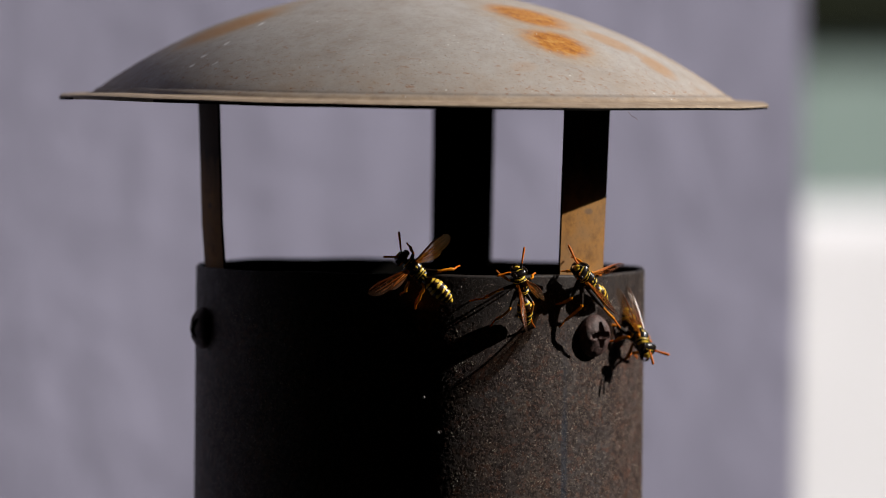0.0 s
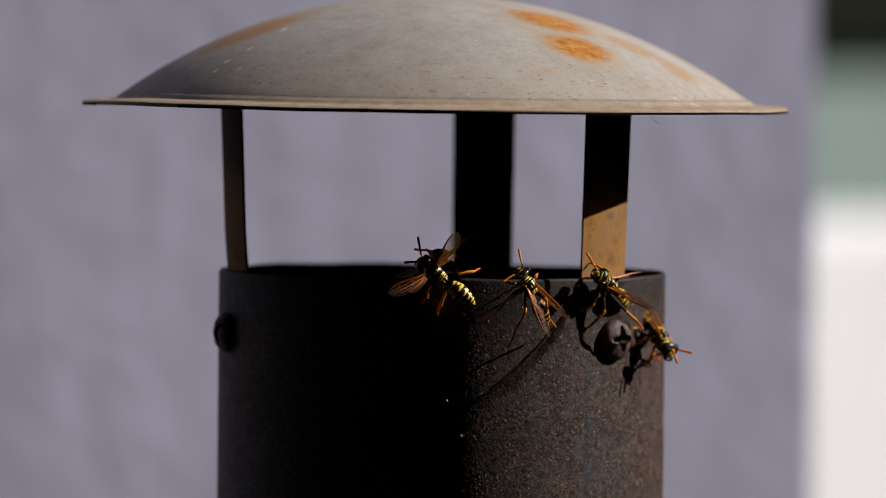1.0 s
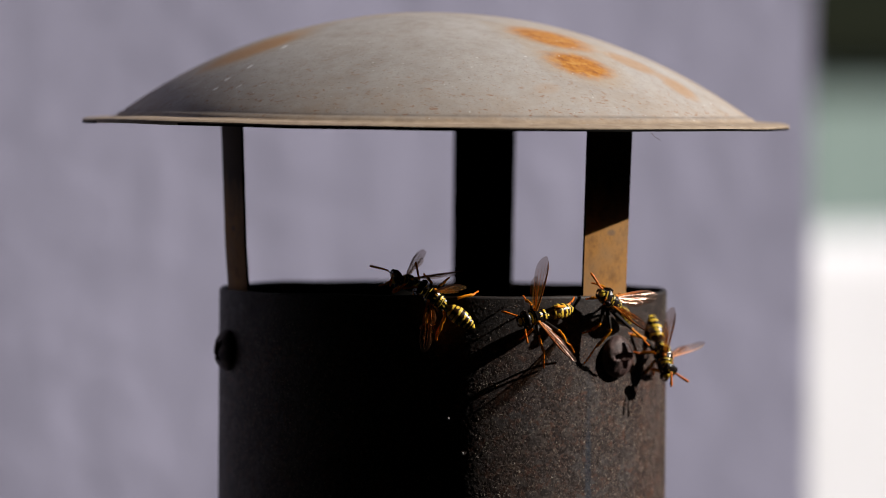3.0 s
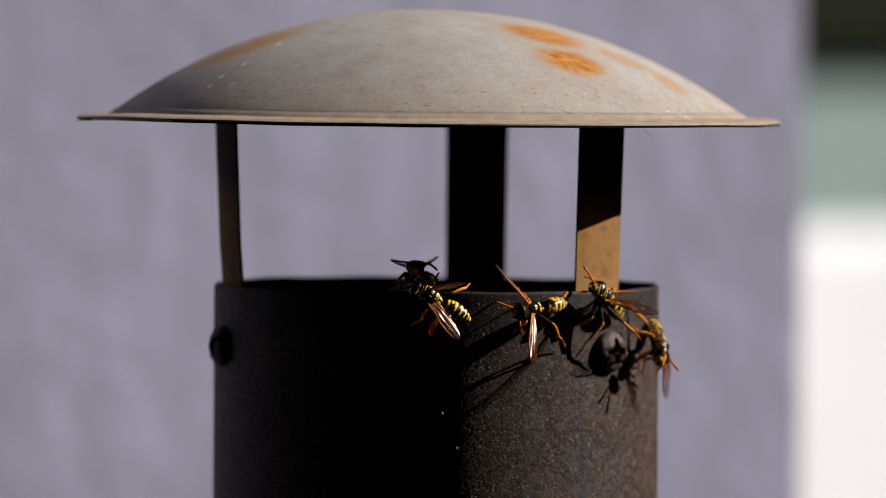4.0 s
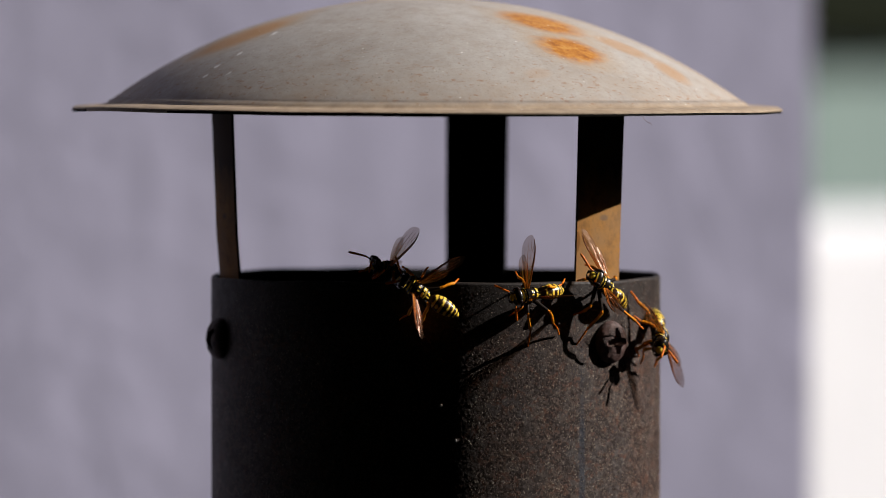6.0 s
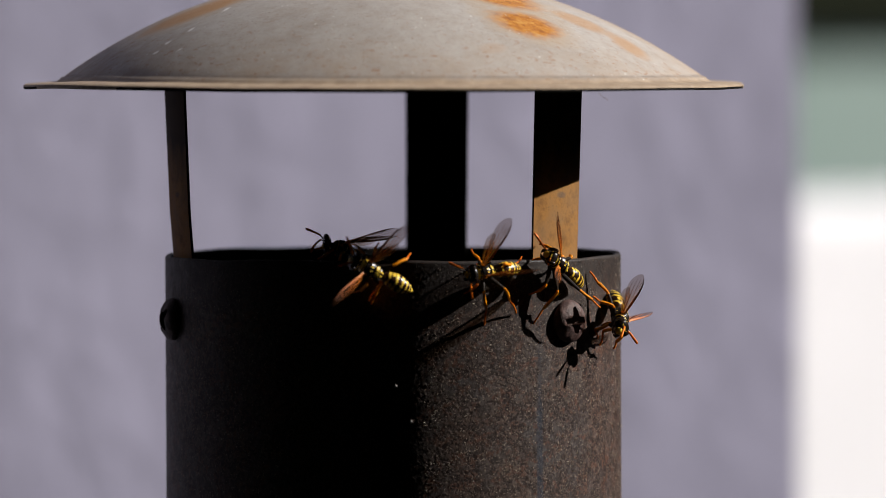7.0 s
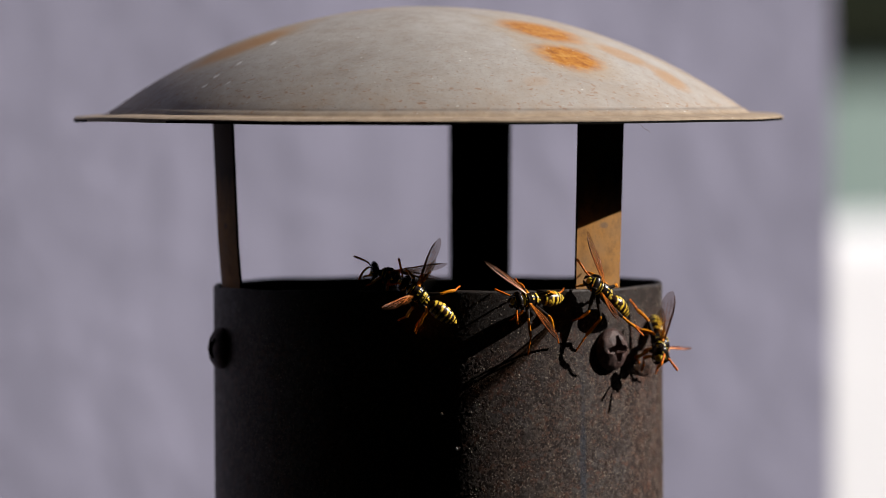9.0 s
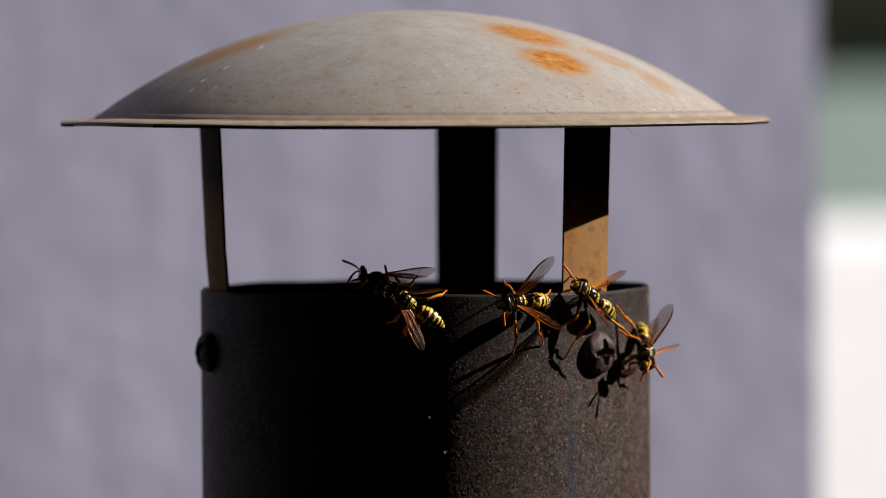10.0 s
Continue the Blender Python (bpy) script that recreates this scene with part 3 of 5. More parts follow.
def blob(bm, centre, semi, mi=0, seg=24, rings=14, paint=None):
    c = Vector(centre)
    r = bmesh.ops.create_uvsphere(bm, u_segments=seg, v_segments=rings, radius=1.0)
    for v in r["verts"]:
        v.co = Vector((v.co.x * semi[0], v.co.y * semi[1], v.co.z * semi[2])) + c
    for f in {f for v in r["verts"] for f in v.link_faces}:
        f.material_index = paint(f.calc_center_median() - c) if paint else mi
    return bm


def between(table, x):
    """The row of a table at x, its first column, eased from row to row."""
    for a, b in zip(table, table[1:]):
        if x <= b[0]:
            f = max(0.0, (x - a[0]) / (b[0] - a[0]))
            f = f * f * (3 - 2 * f)
            return [p + (q - p) * f for p, q in zip(a, b)]
    return table[-1]


def loft(table, n, na, paint):
    """A body along x through oval sections (x, half width, top, bottom), in mm, painted by place."""
    bm = bmesh.new()
    x0, x1 = table[0][0], table[-1][0]
    rows = []
    for i in range(n + 1):
        x = x0 + (x1 - x0) * i / n
        _, w, top, low = between(table, x)
        mid = (top + low) / 2
        rows.append([bm.verts.new((x * MM, w * math.sin(2 * math.pi * a / na) * MM, (mid + (top - mid) * math.cos(2 * math.pi * a / na)) * MM)) for a in range(na)])
    for a, b in zip(rows, rows[1:]):
        for k in range(na):
            f = bm.faces.new((a[k], a[(k + 1) % na], b[(k + 1) % na], b[k]))
            c = f.calc_center_median() / MM
            f.material_index = paint(c.x, c.y, c.z)
    bm.faces.new(rows[0])
    bm.faces.new(rows[-1])
    return bm


# sections of the thorax from the waist to the neck: x, half width, top, bottom
SHIELD = [(0.52, 1.50, 1.44, -1.50), (0.70, 1.70, 1.72, -1.58), (1.5, 1.82, 1.92, -1.66), (2.4, 1.76, 1.74, -1.52), (2.9, 1.52, 1.40, -1.25)]
COLLAR = [(2.55, 1.70, 1.52, -1.30), (2.95, 1.62, 1.42, -1.22), (3.35, 1.20, 1.02, -0.95), (3.62, 0.72, 0.62, -0.60), (4.0, 0.50, 0.42, -0.36)]
SCUTE = [(-0.78, 1.30, 0.98, -1.18), (-0.66, 1.42, 1.26, -1.28), (-0.48, 1.40, 1.24, -1.32), (-0.38, 1.42, 1.28, -1.34), (-0.30, 1.54, 1.62, -1.40), (0.12, 1.60, 1.74, -1.46), (0.50, 1.52, 1.54, -1.5)]
REAR = [(-2.25, 0.20, -0.30, -0.62), (-1.98, 0.36, -0.06, -0.74), (-1.70, 0.86, 0.42, -0.98), (-1.25, 1.26, 0.86, -1.14), (-0.80, 1.34, 1.02, -1.2), (-0.62, 1.30, 0.96, -1.2)]


def shield_paint(x, y, z):
    y = abs(y)
    if 1.0 < x < 1.62 and abs(y - 0.42 - 0.12 * (x - 1.0)) < 0.13 and z > 1.0:
        return 1                                   # two short dashes on the back
    if 0.75 < x < 1.25 and y > 1.35 and -0.35 < z < 0.25:
        return 1                                   # spots under the wing roots
    return 1 if x < 0.66 and 0.95 < y < 1.5 and z > 0.4 else 0


def collar_paint(x, y, z):
    y = abs(y)
    edge = 2.62 + 0.10 * (1.7 - y)
    if z > -0.35 and abs(x - edge) < 0.14 and y > 0.12:
        return 1                                   # pale hind edge, open in the middle
    return 1 if 3.16 < x < 3.46 and z > -0.2 else 0


def scute_paint(x, y, z):
    y = abs(y)
    if -0.22 < x < 0.28 and 0.16 < y < 1.15 - 0.5 * max(0.0, x) and z > 0.3:
        return 1                                   # two blocks behind the shield
    if -0.70 < x < -0.48 and 0.06 < y < 1.2 and z > 0.1:
        return 1                                   # narrow band behind them
    return 1 if -0.3 < x < 0.1 and y > 1.3 and -0.8 < z < -0.2 else 0


def rear_paint(x, y, z):
    return 1 if -2.0 < x < -0.95 and 0.22 < abs(y) < 0.58 and z > -0.3 else 0


# the abdomen's six rings: start, end and the radius at both and in the middle, in mm from the waist
RINGS = [(0.0, 1.75, 0.24, 1.14, 1.56), (1.62, 3.55, 1.50, 1.80, 1.84), (3.42, 4.95, 1.74, 1.78, 1.66), (4.82, 6.05, 1.56, 1.52, 1.34), (5.94, 6.95, 1.24, 1.14, 0.92), (6.86, 7.9, 0.82, 0.58, 0.06)]


def ring_mesh(k):
    """One overlapping ring of the abdomen, black with a scalloped yellow hind band; the second also has two round spots."""
    bm = bmesh.new()
    x0, x1, r0, rm, r1 = RINGS[k]
    nx, na = 26, 88
    rows = []
    for i in range(nx + 1):
        v = i / nx
        r = r0 * (1 - v) * (1 - 2 * v) + 4 * rm * v * (1 - v) + r1 * v * (2 * v - 1)
        x = x0 + (x1 - x0) * v
        sag = -0.35 - 0.95 * (x / 7.9) ** 1.7
        rows.append([bm.verts.new((-x * MM, r * math.sin(2 * math.pi * a / na) * MM, (0.94 * r * math.cos(2 * math.pi * a / na) + sag) * MM)) for a in range(na)])
    for i in range(nx):
        v = (i + 0.5) / nx
        for a in range(na):
            f = bm.faces.new((rows[i][a], rows[i][(a + 1) % na], rows[i + 1][(a + 1) % na], rows[i + 1][a]))
            off = abs((2 * math.pi * (a + 0.5) / na + math.pi) % (2 * math.pi) - math.pi)   # 0 along the back
            front = 0.71 - 0.24 * math.exp(-((off - 0.95) / 0.30) ** 2) + 0.07 * math.exp(-(off / 0.16) ** 2) - 0.10 * math.exp(-((off - 0.32) / 0.14) ** 2)
            if k == 0:
                front = 0.74 - 0.14 * math.exp(-((off - 0.8) / 0.3) ** 2)
            if k == 5:
                front = 0.34
            yellow = front < v < 0.96
            if 1 <= k <= 3 and v < 0.72 and abs(off - 1.42) < 0.07:
                yellow = False                       # dark nick at the side
            if k == 1:
                yellow = yellow and v > 0.62 or ((off - 0.78) / 0.36) ** 2 + ((v - 0.34) / 0.20) ** 2 < 1
            if off > 2.15:
                yellow = 0.52 < v < 0.9
            f.material_index = 1 if yellow else 0
    bm.faces.new(rows[0])
    bm.faces.new(rows[-1])
    return bm


def head_mesh():
    def paint(p):
        x, y, z = p.x / MM, abs(p.y / MM), p.z / MM
        if x > 0.25 and y < 0.70 and 0.28 < z < 0.52:
            return 1                                   # bar over the antennae
        if -0.50 < x < -0.30 and 0.35 < y < 1.2 and z > 0.4:
            return 1                                   # line behind the eyes
        if y > 1.05 and -0.5 < x < -0.22 and z < 0.35:
            return 1
        return 0
    bm = blob(bmesh.new(), (0, 0, 0), (0.92 * MM, 1.62 * MM, 1.40 * MM), 0, 72, 56, paint)
    for v in bm.verts:   # flat behind, narrower towards the jaws
        if v.co.x < 0:
            v.co.x *= 0.72
        v.co.y *= 1.0 + 0.16 * v.co.z / (1.4 * MM)
    return bm


def jaw_mesh(s):
    return tube(bmesh.new(), [(0.35 * MM, 0.80 * s * MM, -0.95 * MM), (0.62 * MM, 0.62 * s * MM, -1.4 * MM), (0.6 * MM, 0.1 * s * MM, -1.68 * MM)],
                [0.34 * MM, 0.28 * MM, 0.09 * MM], 10)


def antenna_mesh(pts):
    """A black stalk, then a jointed orange club."""
    path = smooth_path([Vector(p) * MM for p in pts], 26)
    radii = [(0.115 if i < 7 else 0.135 + 0.0036 * i + 0.014 * (i % 2)) * MM for i in range(27)]
    radii[-2:] = [0.18 * MM, 0.10 * MM]
    return tube(bmesh.new(), path, radii, 10, [0 if i < 6 else 1 for i in range(26)])


def leg_piece(pts, k):
    """One of a leg's three lengths: 0 thigh, 1 shin, 2 foot of five joints."""
    a, b = Vector(pts[k]) * MM, Vector(pts[k + 1]) * MM
    if k == 0:
        prof = [(0.0, 0.30), (0.08, 0.42), (0.35, 0.47), (0.65, 0.40), (0.9, 0.29), (1.0, 0.27)]
    elif k == 1:
        prof = [(0.0, 0.24), (0.05, 0.27), (0.4, 0.30), (0.8, 0.34), (0.97, 0.30), (1.0, 0.22)]
    else:
        prof = [(0.0, 0.17)]
        for j in range(5):
            f = (0.0, 0.42, 0.60, 0.75, 0.86, 1.0)
            prof += [(f[j] + 0.02, 0.17), (f[j] + 0.85 * (f[j + 1] - f[j]), 0.225 - 0.01 * j), (f[j + 1], 0.15)]
    bow = (b - a).orthogonal().normalized() * (b - a).length * (0.05 if k < 2 else 0.07)
    if bow.z < 0:
        bow = -bow
    path = [a.lerp(b, f) + bow * math.sin(math.pi * min(f, 1.0)) for f, _ in prof]
    mats = [0 if (k == 0 and f < 0.72) else (2 if k == 1 and f < 0.85 or k == 0 else 1) for f, _ in prof]
    return tube(bmesh.new(), path, [1.06 * r * MM for _, r in prof], 9, mats[:-1])


def wing_edges(u):
    """Leading and trailing edge of a wing at u of its length, in widths."""
    lead = 0.09 + 0.14 * math.sin(math.pi / 2 * min(1.0, u / 0.62))
    lead = lead * math.sqrt(max(0.0, 1 - (max(0.0, u - 0.62) / 0.38) ** 2)) - 0.16 * max(0.0, (u - 0.62) / 0.38) ** 2
    trail = -0.06 - 0.66 * math.sin(math.pi / 2 * min(1.0, u / 0.72)) ** 1.6
    trail = (trail + 0.16) * math.sqrt(max(0.0, 1 - (max(0.0, u - 0.72) / 0.28) ** 2)) - 0.16
    return lead, trail


def wing_height(u, y, length, width, cup):
    """Height of the wing's skin: arched across, drooping along, with lengthwise pleats."""
    return cup * (-0.42 * y * y * width - 0.055 * length * u * u + 0.035 * width * math.sin(15.0 * y + 3 * u) * math.sin(math.pi * min(1.0, u * 1.05)))


def wing_mesh(length, width, cup):
    """A membrane that lies along +x with its leading edge towards +y."""
    bm = bmesh.new()
    nx, ny = 30, 14
    rows = []
    for i in range(nx + 1):
        u = math.sin(math.pi / 2 * i / nx)
        lead, trail = wing_edges(u)
        row = []
        for j in range(ny + 1):
            y = lead + (trail - lead) * j / ny
            row.append(bm.verts.new((u * length * MM, y * width * MM, wing_height(u, y, length, width, cup) * MM)))
        rows.append(row)
    for a, b in zip(rows, rows[1:]):
        for j in range(ny):
            bm.faces.new((a[j], a[j + 1], b[j + 1], b[j]))
    return bm


FORE_VEINS = [([(0, 0.10), (0.2, 0.16), (0.45, 0.21), (0.62, 0.225), (0.8, 0.17), (0.93, 0.02)], 0.20), ([(0, 0.05), (0.3, 0.10), (0.62, 0.16)], 0.13),
              ([(0.0, 0.02), (0.2, -0.10), (0.42, -0.20), (0.62, -0.30), (0.86, -0.34)], 0.065), ([(0.02, -0.03), (0.2, -0.24), (0.40, -0.46), (0.55, -0.66)], 0.06),
              ([(0.40, -0.19), (0.44, 0.13)], 0.055), ([(0.44, 0.02), (0.58, -0.07), (0.74, -0.12), (0.90, -0.14)], 0.05), ([(0.56, -0.06), (0.58, -0.27)], 0.045),
              ([(0.70, -0.11), (0.72, -0.31)], 0.045), ([(0.66, 0.20), (0.70, 0.02), (0.78, -0.12)], 0.045), ([(0.44, -0.21), (0.50, -0.58)], 0.045),
              ([(0.50, -0.44), (0.66, -0.52), (0.76, -0.54)], 0.04), ([(0.70, 0.03), (0.82, 0.04), (0.88, 0.06)], 0.045)]
HIND_VEINS = [([(0, 0.08), (0.4, 0.18), (0.75, 0.16)], 0.07), ([(0.0, 0.0), (0.4, -0.22), (0.8, -0.34)], 0.05), ([(0.45, -0.24), (0.62, 0.14)], 0.04)]


def vein_mesh(pts, r, length, width, cup):
    path = []
    for p in smooth_path([(x, y, 0) for x, y in pts], 10):
        lead, trail = wing_edges(min(0.999, max(0.0, p.x)))
        y = max(trail, min(lead, p.y))
        path.append((p.x * length * MM, y * width * MM, (wing_height(p.x, y, length, width, cup)) * MM))
    r *= 0.8
    return tube(bmesh.new(), path, [r * MM] * 9 + [r * 0.6 * MM, r * 0.4 * MM], 6)


LEGS = {  # left side: hip, knee, ankle, toe
    "fore": [(2.6, 0.7, -1.0), (3.6, 2.5, -0.5), (4.9, 3.3, -2.4), (5.9, 3.6, -3.3)],
    "mid": [(1.3, 0.8, -1.2), (1.7, 3.2, -0.1), (1.3, 4.7, -2.3), (0.9, 6.2, -3.3)],
    "hind": [(0.1, 0.8, -1.1), (-1.7, 3.0, 0.3), (-3.6, 4.4, -2.0), (-5.6, 5.0, -3.3)],
}
FEELERS = [(0.65, 0.45, 0.55), (1.4, 0.95, 1.35), (2.9, 1.6, 1.7), (4.4, 2.3, 1.2)]
HEAD = 1.2   # size of the head on its body


def wasp(label, size, legs=None, feelers=None, span=11.4, nod=12):
    """A paper wasp with its head to +x and its back to +z; returns it with its left and its right wing."""
    root = new("wasp")
    tagged(root, label, "wasp", "wasps on the pipe rim")
    k = Matrix.Scale(size, 4)
    coat = [BLACK, YELLOW]
    thorax = part("thorax", loft(SHIELD, 40, 80, shield_paint), coat, root, "black thorax with yellow marks", k)
    part("collar", loft(COLLAR, 34, 72, collar_paint), coat, thorax, "black collar with a yellow edge")
    part("scutellum", loft(SCUTE, 40, 72, scute_paint), coat, thorax, "two yellow blocks behind the shield")
    part("rear_slope", loft(REAR, 30, 60, rear_paint), coat, thorax, "black rear slope with two yellow stripes")
    abdomen = part("abdomen", ring_mesh(0), [DUSK, YELLOW], root, "black abdomen with scalloped yellow bands", k @ pose(-1.78 * MM, 0, -0.05 * MM))
    for j in range(1, 6):
        part("abdomen_ring", ring_mesh(j), [DUSK, YELLOW], abdomen)
    head = part("head", head_mesh(), coat, root, "black head with a yellow face", k @ pose(4.75 * MM, 0, 0.1 * MM, 0, nod, 0) @ Matrix.Scale(HEAD, 4))
    part("face_plate", blob(bmesh.new(), (0.62 * MM, 0, -0.50 * MM), (0.46 * MM, 0.72 * MM, 0.66 * MM), 0, 24, 16), YELLOW, head, "yellow face plate")
    for s in (1, -1):
        part("eye", blob(bmesh.new(), (0.12 * MM, 1.24 * s * MM, 0.30 * MM), (0.60 * MM, 0.46 * MM, 0.98 * MM), 0, 24, 18), EYE, head, "glossy dark compound eye")
        part("jaw", jaw_mesh(s), DUSK, head, "dark brown jaw")
        part("antenna", antenna_mesh([(x, y * s, z) for x, y, z in (feelers or {}).get(s, FEELERS)]), [LIMB, ORANGE], head, "orange-tipped antenna")
        for kind, pts in LEGS.items():
            pts = (legs or {}).get((kind, s), pts)
            pts = [(x, y * s, z) for x, y, z in pts]
            shell = [LIMB, ORANGE, AMBER]
            leg = part("leg", leg_piece(pts, 0), shell, root, "black and orange jointed leg", k)
            part("shin", leg_piece(pts, 1), shell, leg, "amber shin")
            part("foot", leg_piece(pts, 2), shell, leg, "orange jointed foot")
    wings = []
    for s in (1, -1):
        part("wing_base", blob(bmesh.new(), (2.0 * MM, 1.34 * s * MM, 1.02 * MM), (0.52 * MM, 0.36 * MM, 0.36 * MM), 0, 20, 14), AMBER, root, "amber wing base", k)
        wide, hl, hw = 0.25 * span, 0.64 * span, 0.165 * span
        w = part("wing", wing_mesh(span, wide, -s), WING, root, "smoky amber translucent wing")
        for pts, r in FORE_VEINS:
            part("vein", vein_mesh(pts, r, span, wide, -s), VEIN, w)
        part("wing_spot", tube(bmesh.new(), [(x * span * MM, 0.19 * wide * MM, wing_height(x, 0.19, span, wide, -s) * MM) for x in (0.60, 0.63, 0.68, 0.73)],
                               [0.06 * MM, 0.17 * MM, 0.15 * MM, 0.05 * MM], 8), VEIN, w, "brown spot on the front edge")
        hind = pose(-0.2 * MM, -0.30 * MM, s * 0.12 * MM, 0, 0, -8)
        part("hind_wing", wing_mesh(hl, hw, -s), WING, w, "shorter amber hind wing", hind)
        for pts, r in HIND_VEINS:
            part("vein", vein_mesh(pts, r, hl, hw, -s), VEIN, w, "", hind)
        wings.append(w)
    return root, wings[0], wings[1]


# how each wasp holds its legs and antennae, in its own space (mm)
A_LEGS = {
    ("hind", -1): [(0.1, 0.8, -1.1), (-3.19, 3.11, 0.62), (-5.25, 5.46, -0.11), (-5.77, 6.96, -1.25)],
    ("hind", 1): [(0.1, 0.8, -1.1), (-3.07, 1.55, -3.08), (-4.05, 3.75, -6.34), (-4.82, 5.46, -9.2)],
    ("mid", 1): [(1.3, 0.8, -1.2), (-2.23, 1.38, 0.2), (-3.53, 2.24, -5.41), (-4.56, 4.88, -11.29)],
    ("fore", 1): [(2.6, 0.7, -1), (0.25, 3.13, -0.05), (-0.71, 4.2, -6.16), (-0.55, 4.86, -12.42)],
}
A_FEELERS = {
    1: [(0.65, 0.45, 0.55), (0.88, 0.39, 0.7), (1.81, 1.2, 0.26), (2.74, 2.02, -0.19)],
    -1: [(0.65, 0.45, 0.55), (1.52, 1.12, 0.67), (2.57, 2.15, 0.43), (3.62, 3.19, 0.19)],
}
B_LEGS = {
    ("hind", -1): [(0.1, 0.8, -1.1), (-2.99, 0.75, 2.57), (-7.12, 0.77, -0.42), (-11.6, 2.72, -2.69)],
    ("mid", 1): [(1.3, 0.8, -1.2), (1.85, 4.38, -1.33), (-0.12, 7.61, -4.72), (-1.18, 10.48, -8.76)],
    ("hind", 1): [(0.1, 0.8, -1.1), (-2.41, 4.87, 1.19), (-5.46, 6.91, -2.91), (-8.99, 9.23, -6.67)],
    ("fore", -1): [(2.6, 0.7, -1), (1.88, 1.2, 0.83), (0.44, 2.9, -1.74), (-0.76, 2.78, -4.92)],
}
B_FEELERS = {
    -1: [(0.65, 0.45, 0.55), (1.92, 1.34, -0.38), (2.69, 2.18, -1.14), (3.45, 3.02, -1.91)],
    1: [(0.65, 0.45, 0.55), (0.94, 2.21, -0.1), (0.92, 3.36, -0.38), (0.89, 4.5, -0.67)],
}
C_LEGS = {
    ("mid", 1): [(1.3, 0.8, -1.2), (-1.36, 5.55, -0.23), (-1.75, 9.26, -3.18), (-2.61, 13.04, -5.68)],
    ("fore", 1): [(2.6, 0.7, -1), (1.49, 5.42, -1.57), (1.36, 6.59, -3.21), (1.7, 7.57, -5.2)],
    ("fore", -1): [(2.6, 0.7, -1), (4.46, -0.27, -2.22), (4.85, -0.65, -3.39), (5.09, -0.97, -4.39)],
    ("mid", -1): [(1.3, 0.8, -1.2), (3.4, 2.4, -1.0), (3.9, 3.1, -3.0), (3.6, 3.6, -4.9)],
    ("hind", 1): [(0.1, 0.8, -1.1), (-4.86, 3.73, 3.33), (-7.82, 4.03, 4), (-10.62, 4.53, 4.38)],
}
C_FEELERS = {
    -1: [(0.65, 0.45, 0.55), (1.77, 0.71, -0.98), (2.56, 1.61, -2.14), (3.35, 2.51, -3.3)],
    1: [(0.65, 0.45, 0.55), (0.72, 0.74, 0.28), (0.46, 1.3, 0.27), (0.2, 1.86, 0.27)],
}
D_LEGS = {
    ("hind", -1): [(0.1, 0.8, -1.1), (-1.51, 4.73, -0.72), (-1.98, 7.22, -1.94), (-2.55, 9.74, -2.67)],
    ("hind", 1): [(0.1, 0.8, -1.1), (-1.6, 2.0, -2.2), (-2.6, 2.6, -4.2), (-3.2, 3.0, -5.4)],
    ("fore", 1): [(2.6, 0.7, -1), (1.03, 0.62, -2.45), (2.93, -0.12, -5.03), (-0.04, 3.5, -5.68)],
    ("fore", -1): [(2.6, 0.7, -1), (4.18, -0.3, -1.53), (2.21, -1.12, -3.78), (1.52, -4.21, -5.46)],
}
D_FEELERS = {
    1: [(0.65, 0.45, 0.55), (1.5, 0.72, 0.72), (2.2, 1.6, 0.85), (2.9, 2.5, 1.0)],
    -1: [(0.65, 0.45, 0.55), (1.4, 0.5, 0.3), (2.2, 0.3, -0.4), (2.9, 0.0, -1.2)],
}
E_FEELERS = {
    -1: [(0.65, 0.45, 0.55), (1.3, 1.4, 1.2), (2.4, 2.9, 1.5), (3.5, 4.0, 1.8)],
    1: [(0.65, 0.45, 0.55), (1.3, 1.4, 1.0), (2.4, 3.0, 0.7), (3.4, 4.3, -0.3)],
}
WASPS = {
    "a": wasp("black and yellow paper wasp clinging under the pipe rim", 1.0, A_LEGS, A_FEELERS, 11.6, -10),
    "b": wasp("black and yellow paper wasp lying along the pipe rim", 0.94, B_LEGS, B_FEELERS, 12.2, -14),
    "c": wasp("black and yellow paper wasp before the sunlit strut", 1.0, C_LEGS, C_FEELERS, 12.5, -28),
    "d": wasp("black and yellow paper wasp beside the rusty screw", 1.12, D_LEGS, D_FEELERS, 12.4, -22),
    "e": wasp("dark shaded paper wasp behind the pipe rim", 1.0, None, E_FEELERS, 12.6, 30),
}


# ---- what moves ----
def set_up(x, y, z, fx, fy, fz, ux, uy, uz):
    """A pose at that place (mm) with +x along f and +z as near to u as it goes."""
    f = Vector((fx, fy, fz)).normalized()
    u = Vector((ux, uy, uz))
    u = (u - f * u.dot(f)).normalized()
    m = Matrix((f, u.cross(f), u)).transposed().to_4x4()
    m.translation = (x * MM, y * MM, z * MM)
    return m


def wing_at(root, dx, dy, dz, lx, ly, lz):
    """A wing's pose in its wasp's space: root (mm), the way it points and the way its leading edge lies."""
    d = Vector((dx, dy, dz)).normalized()
    e = Vector((lx, ly, lz))
    e = (e - d * e.dot(d)).normalized()
    m = Matrix((d, e, d.cross(e))).transposed().to_4x4()
    m.translation = [v * MM for v in root]
    return m


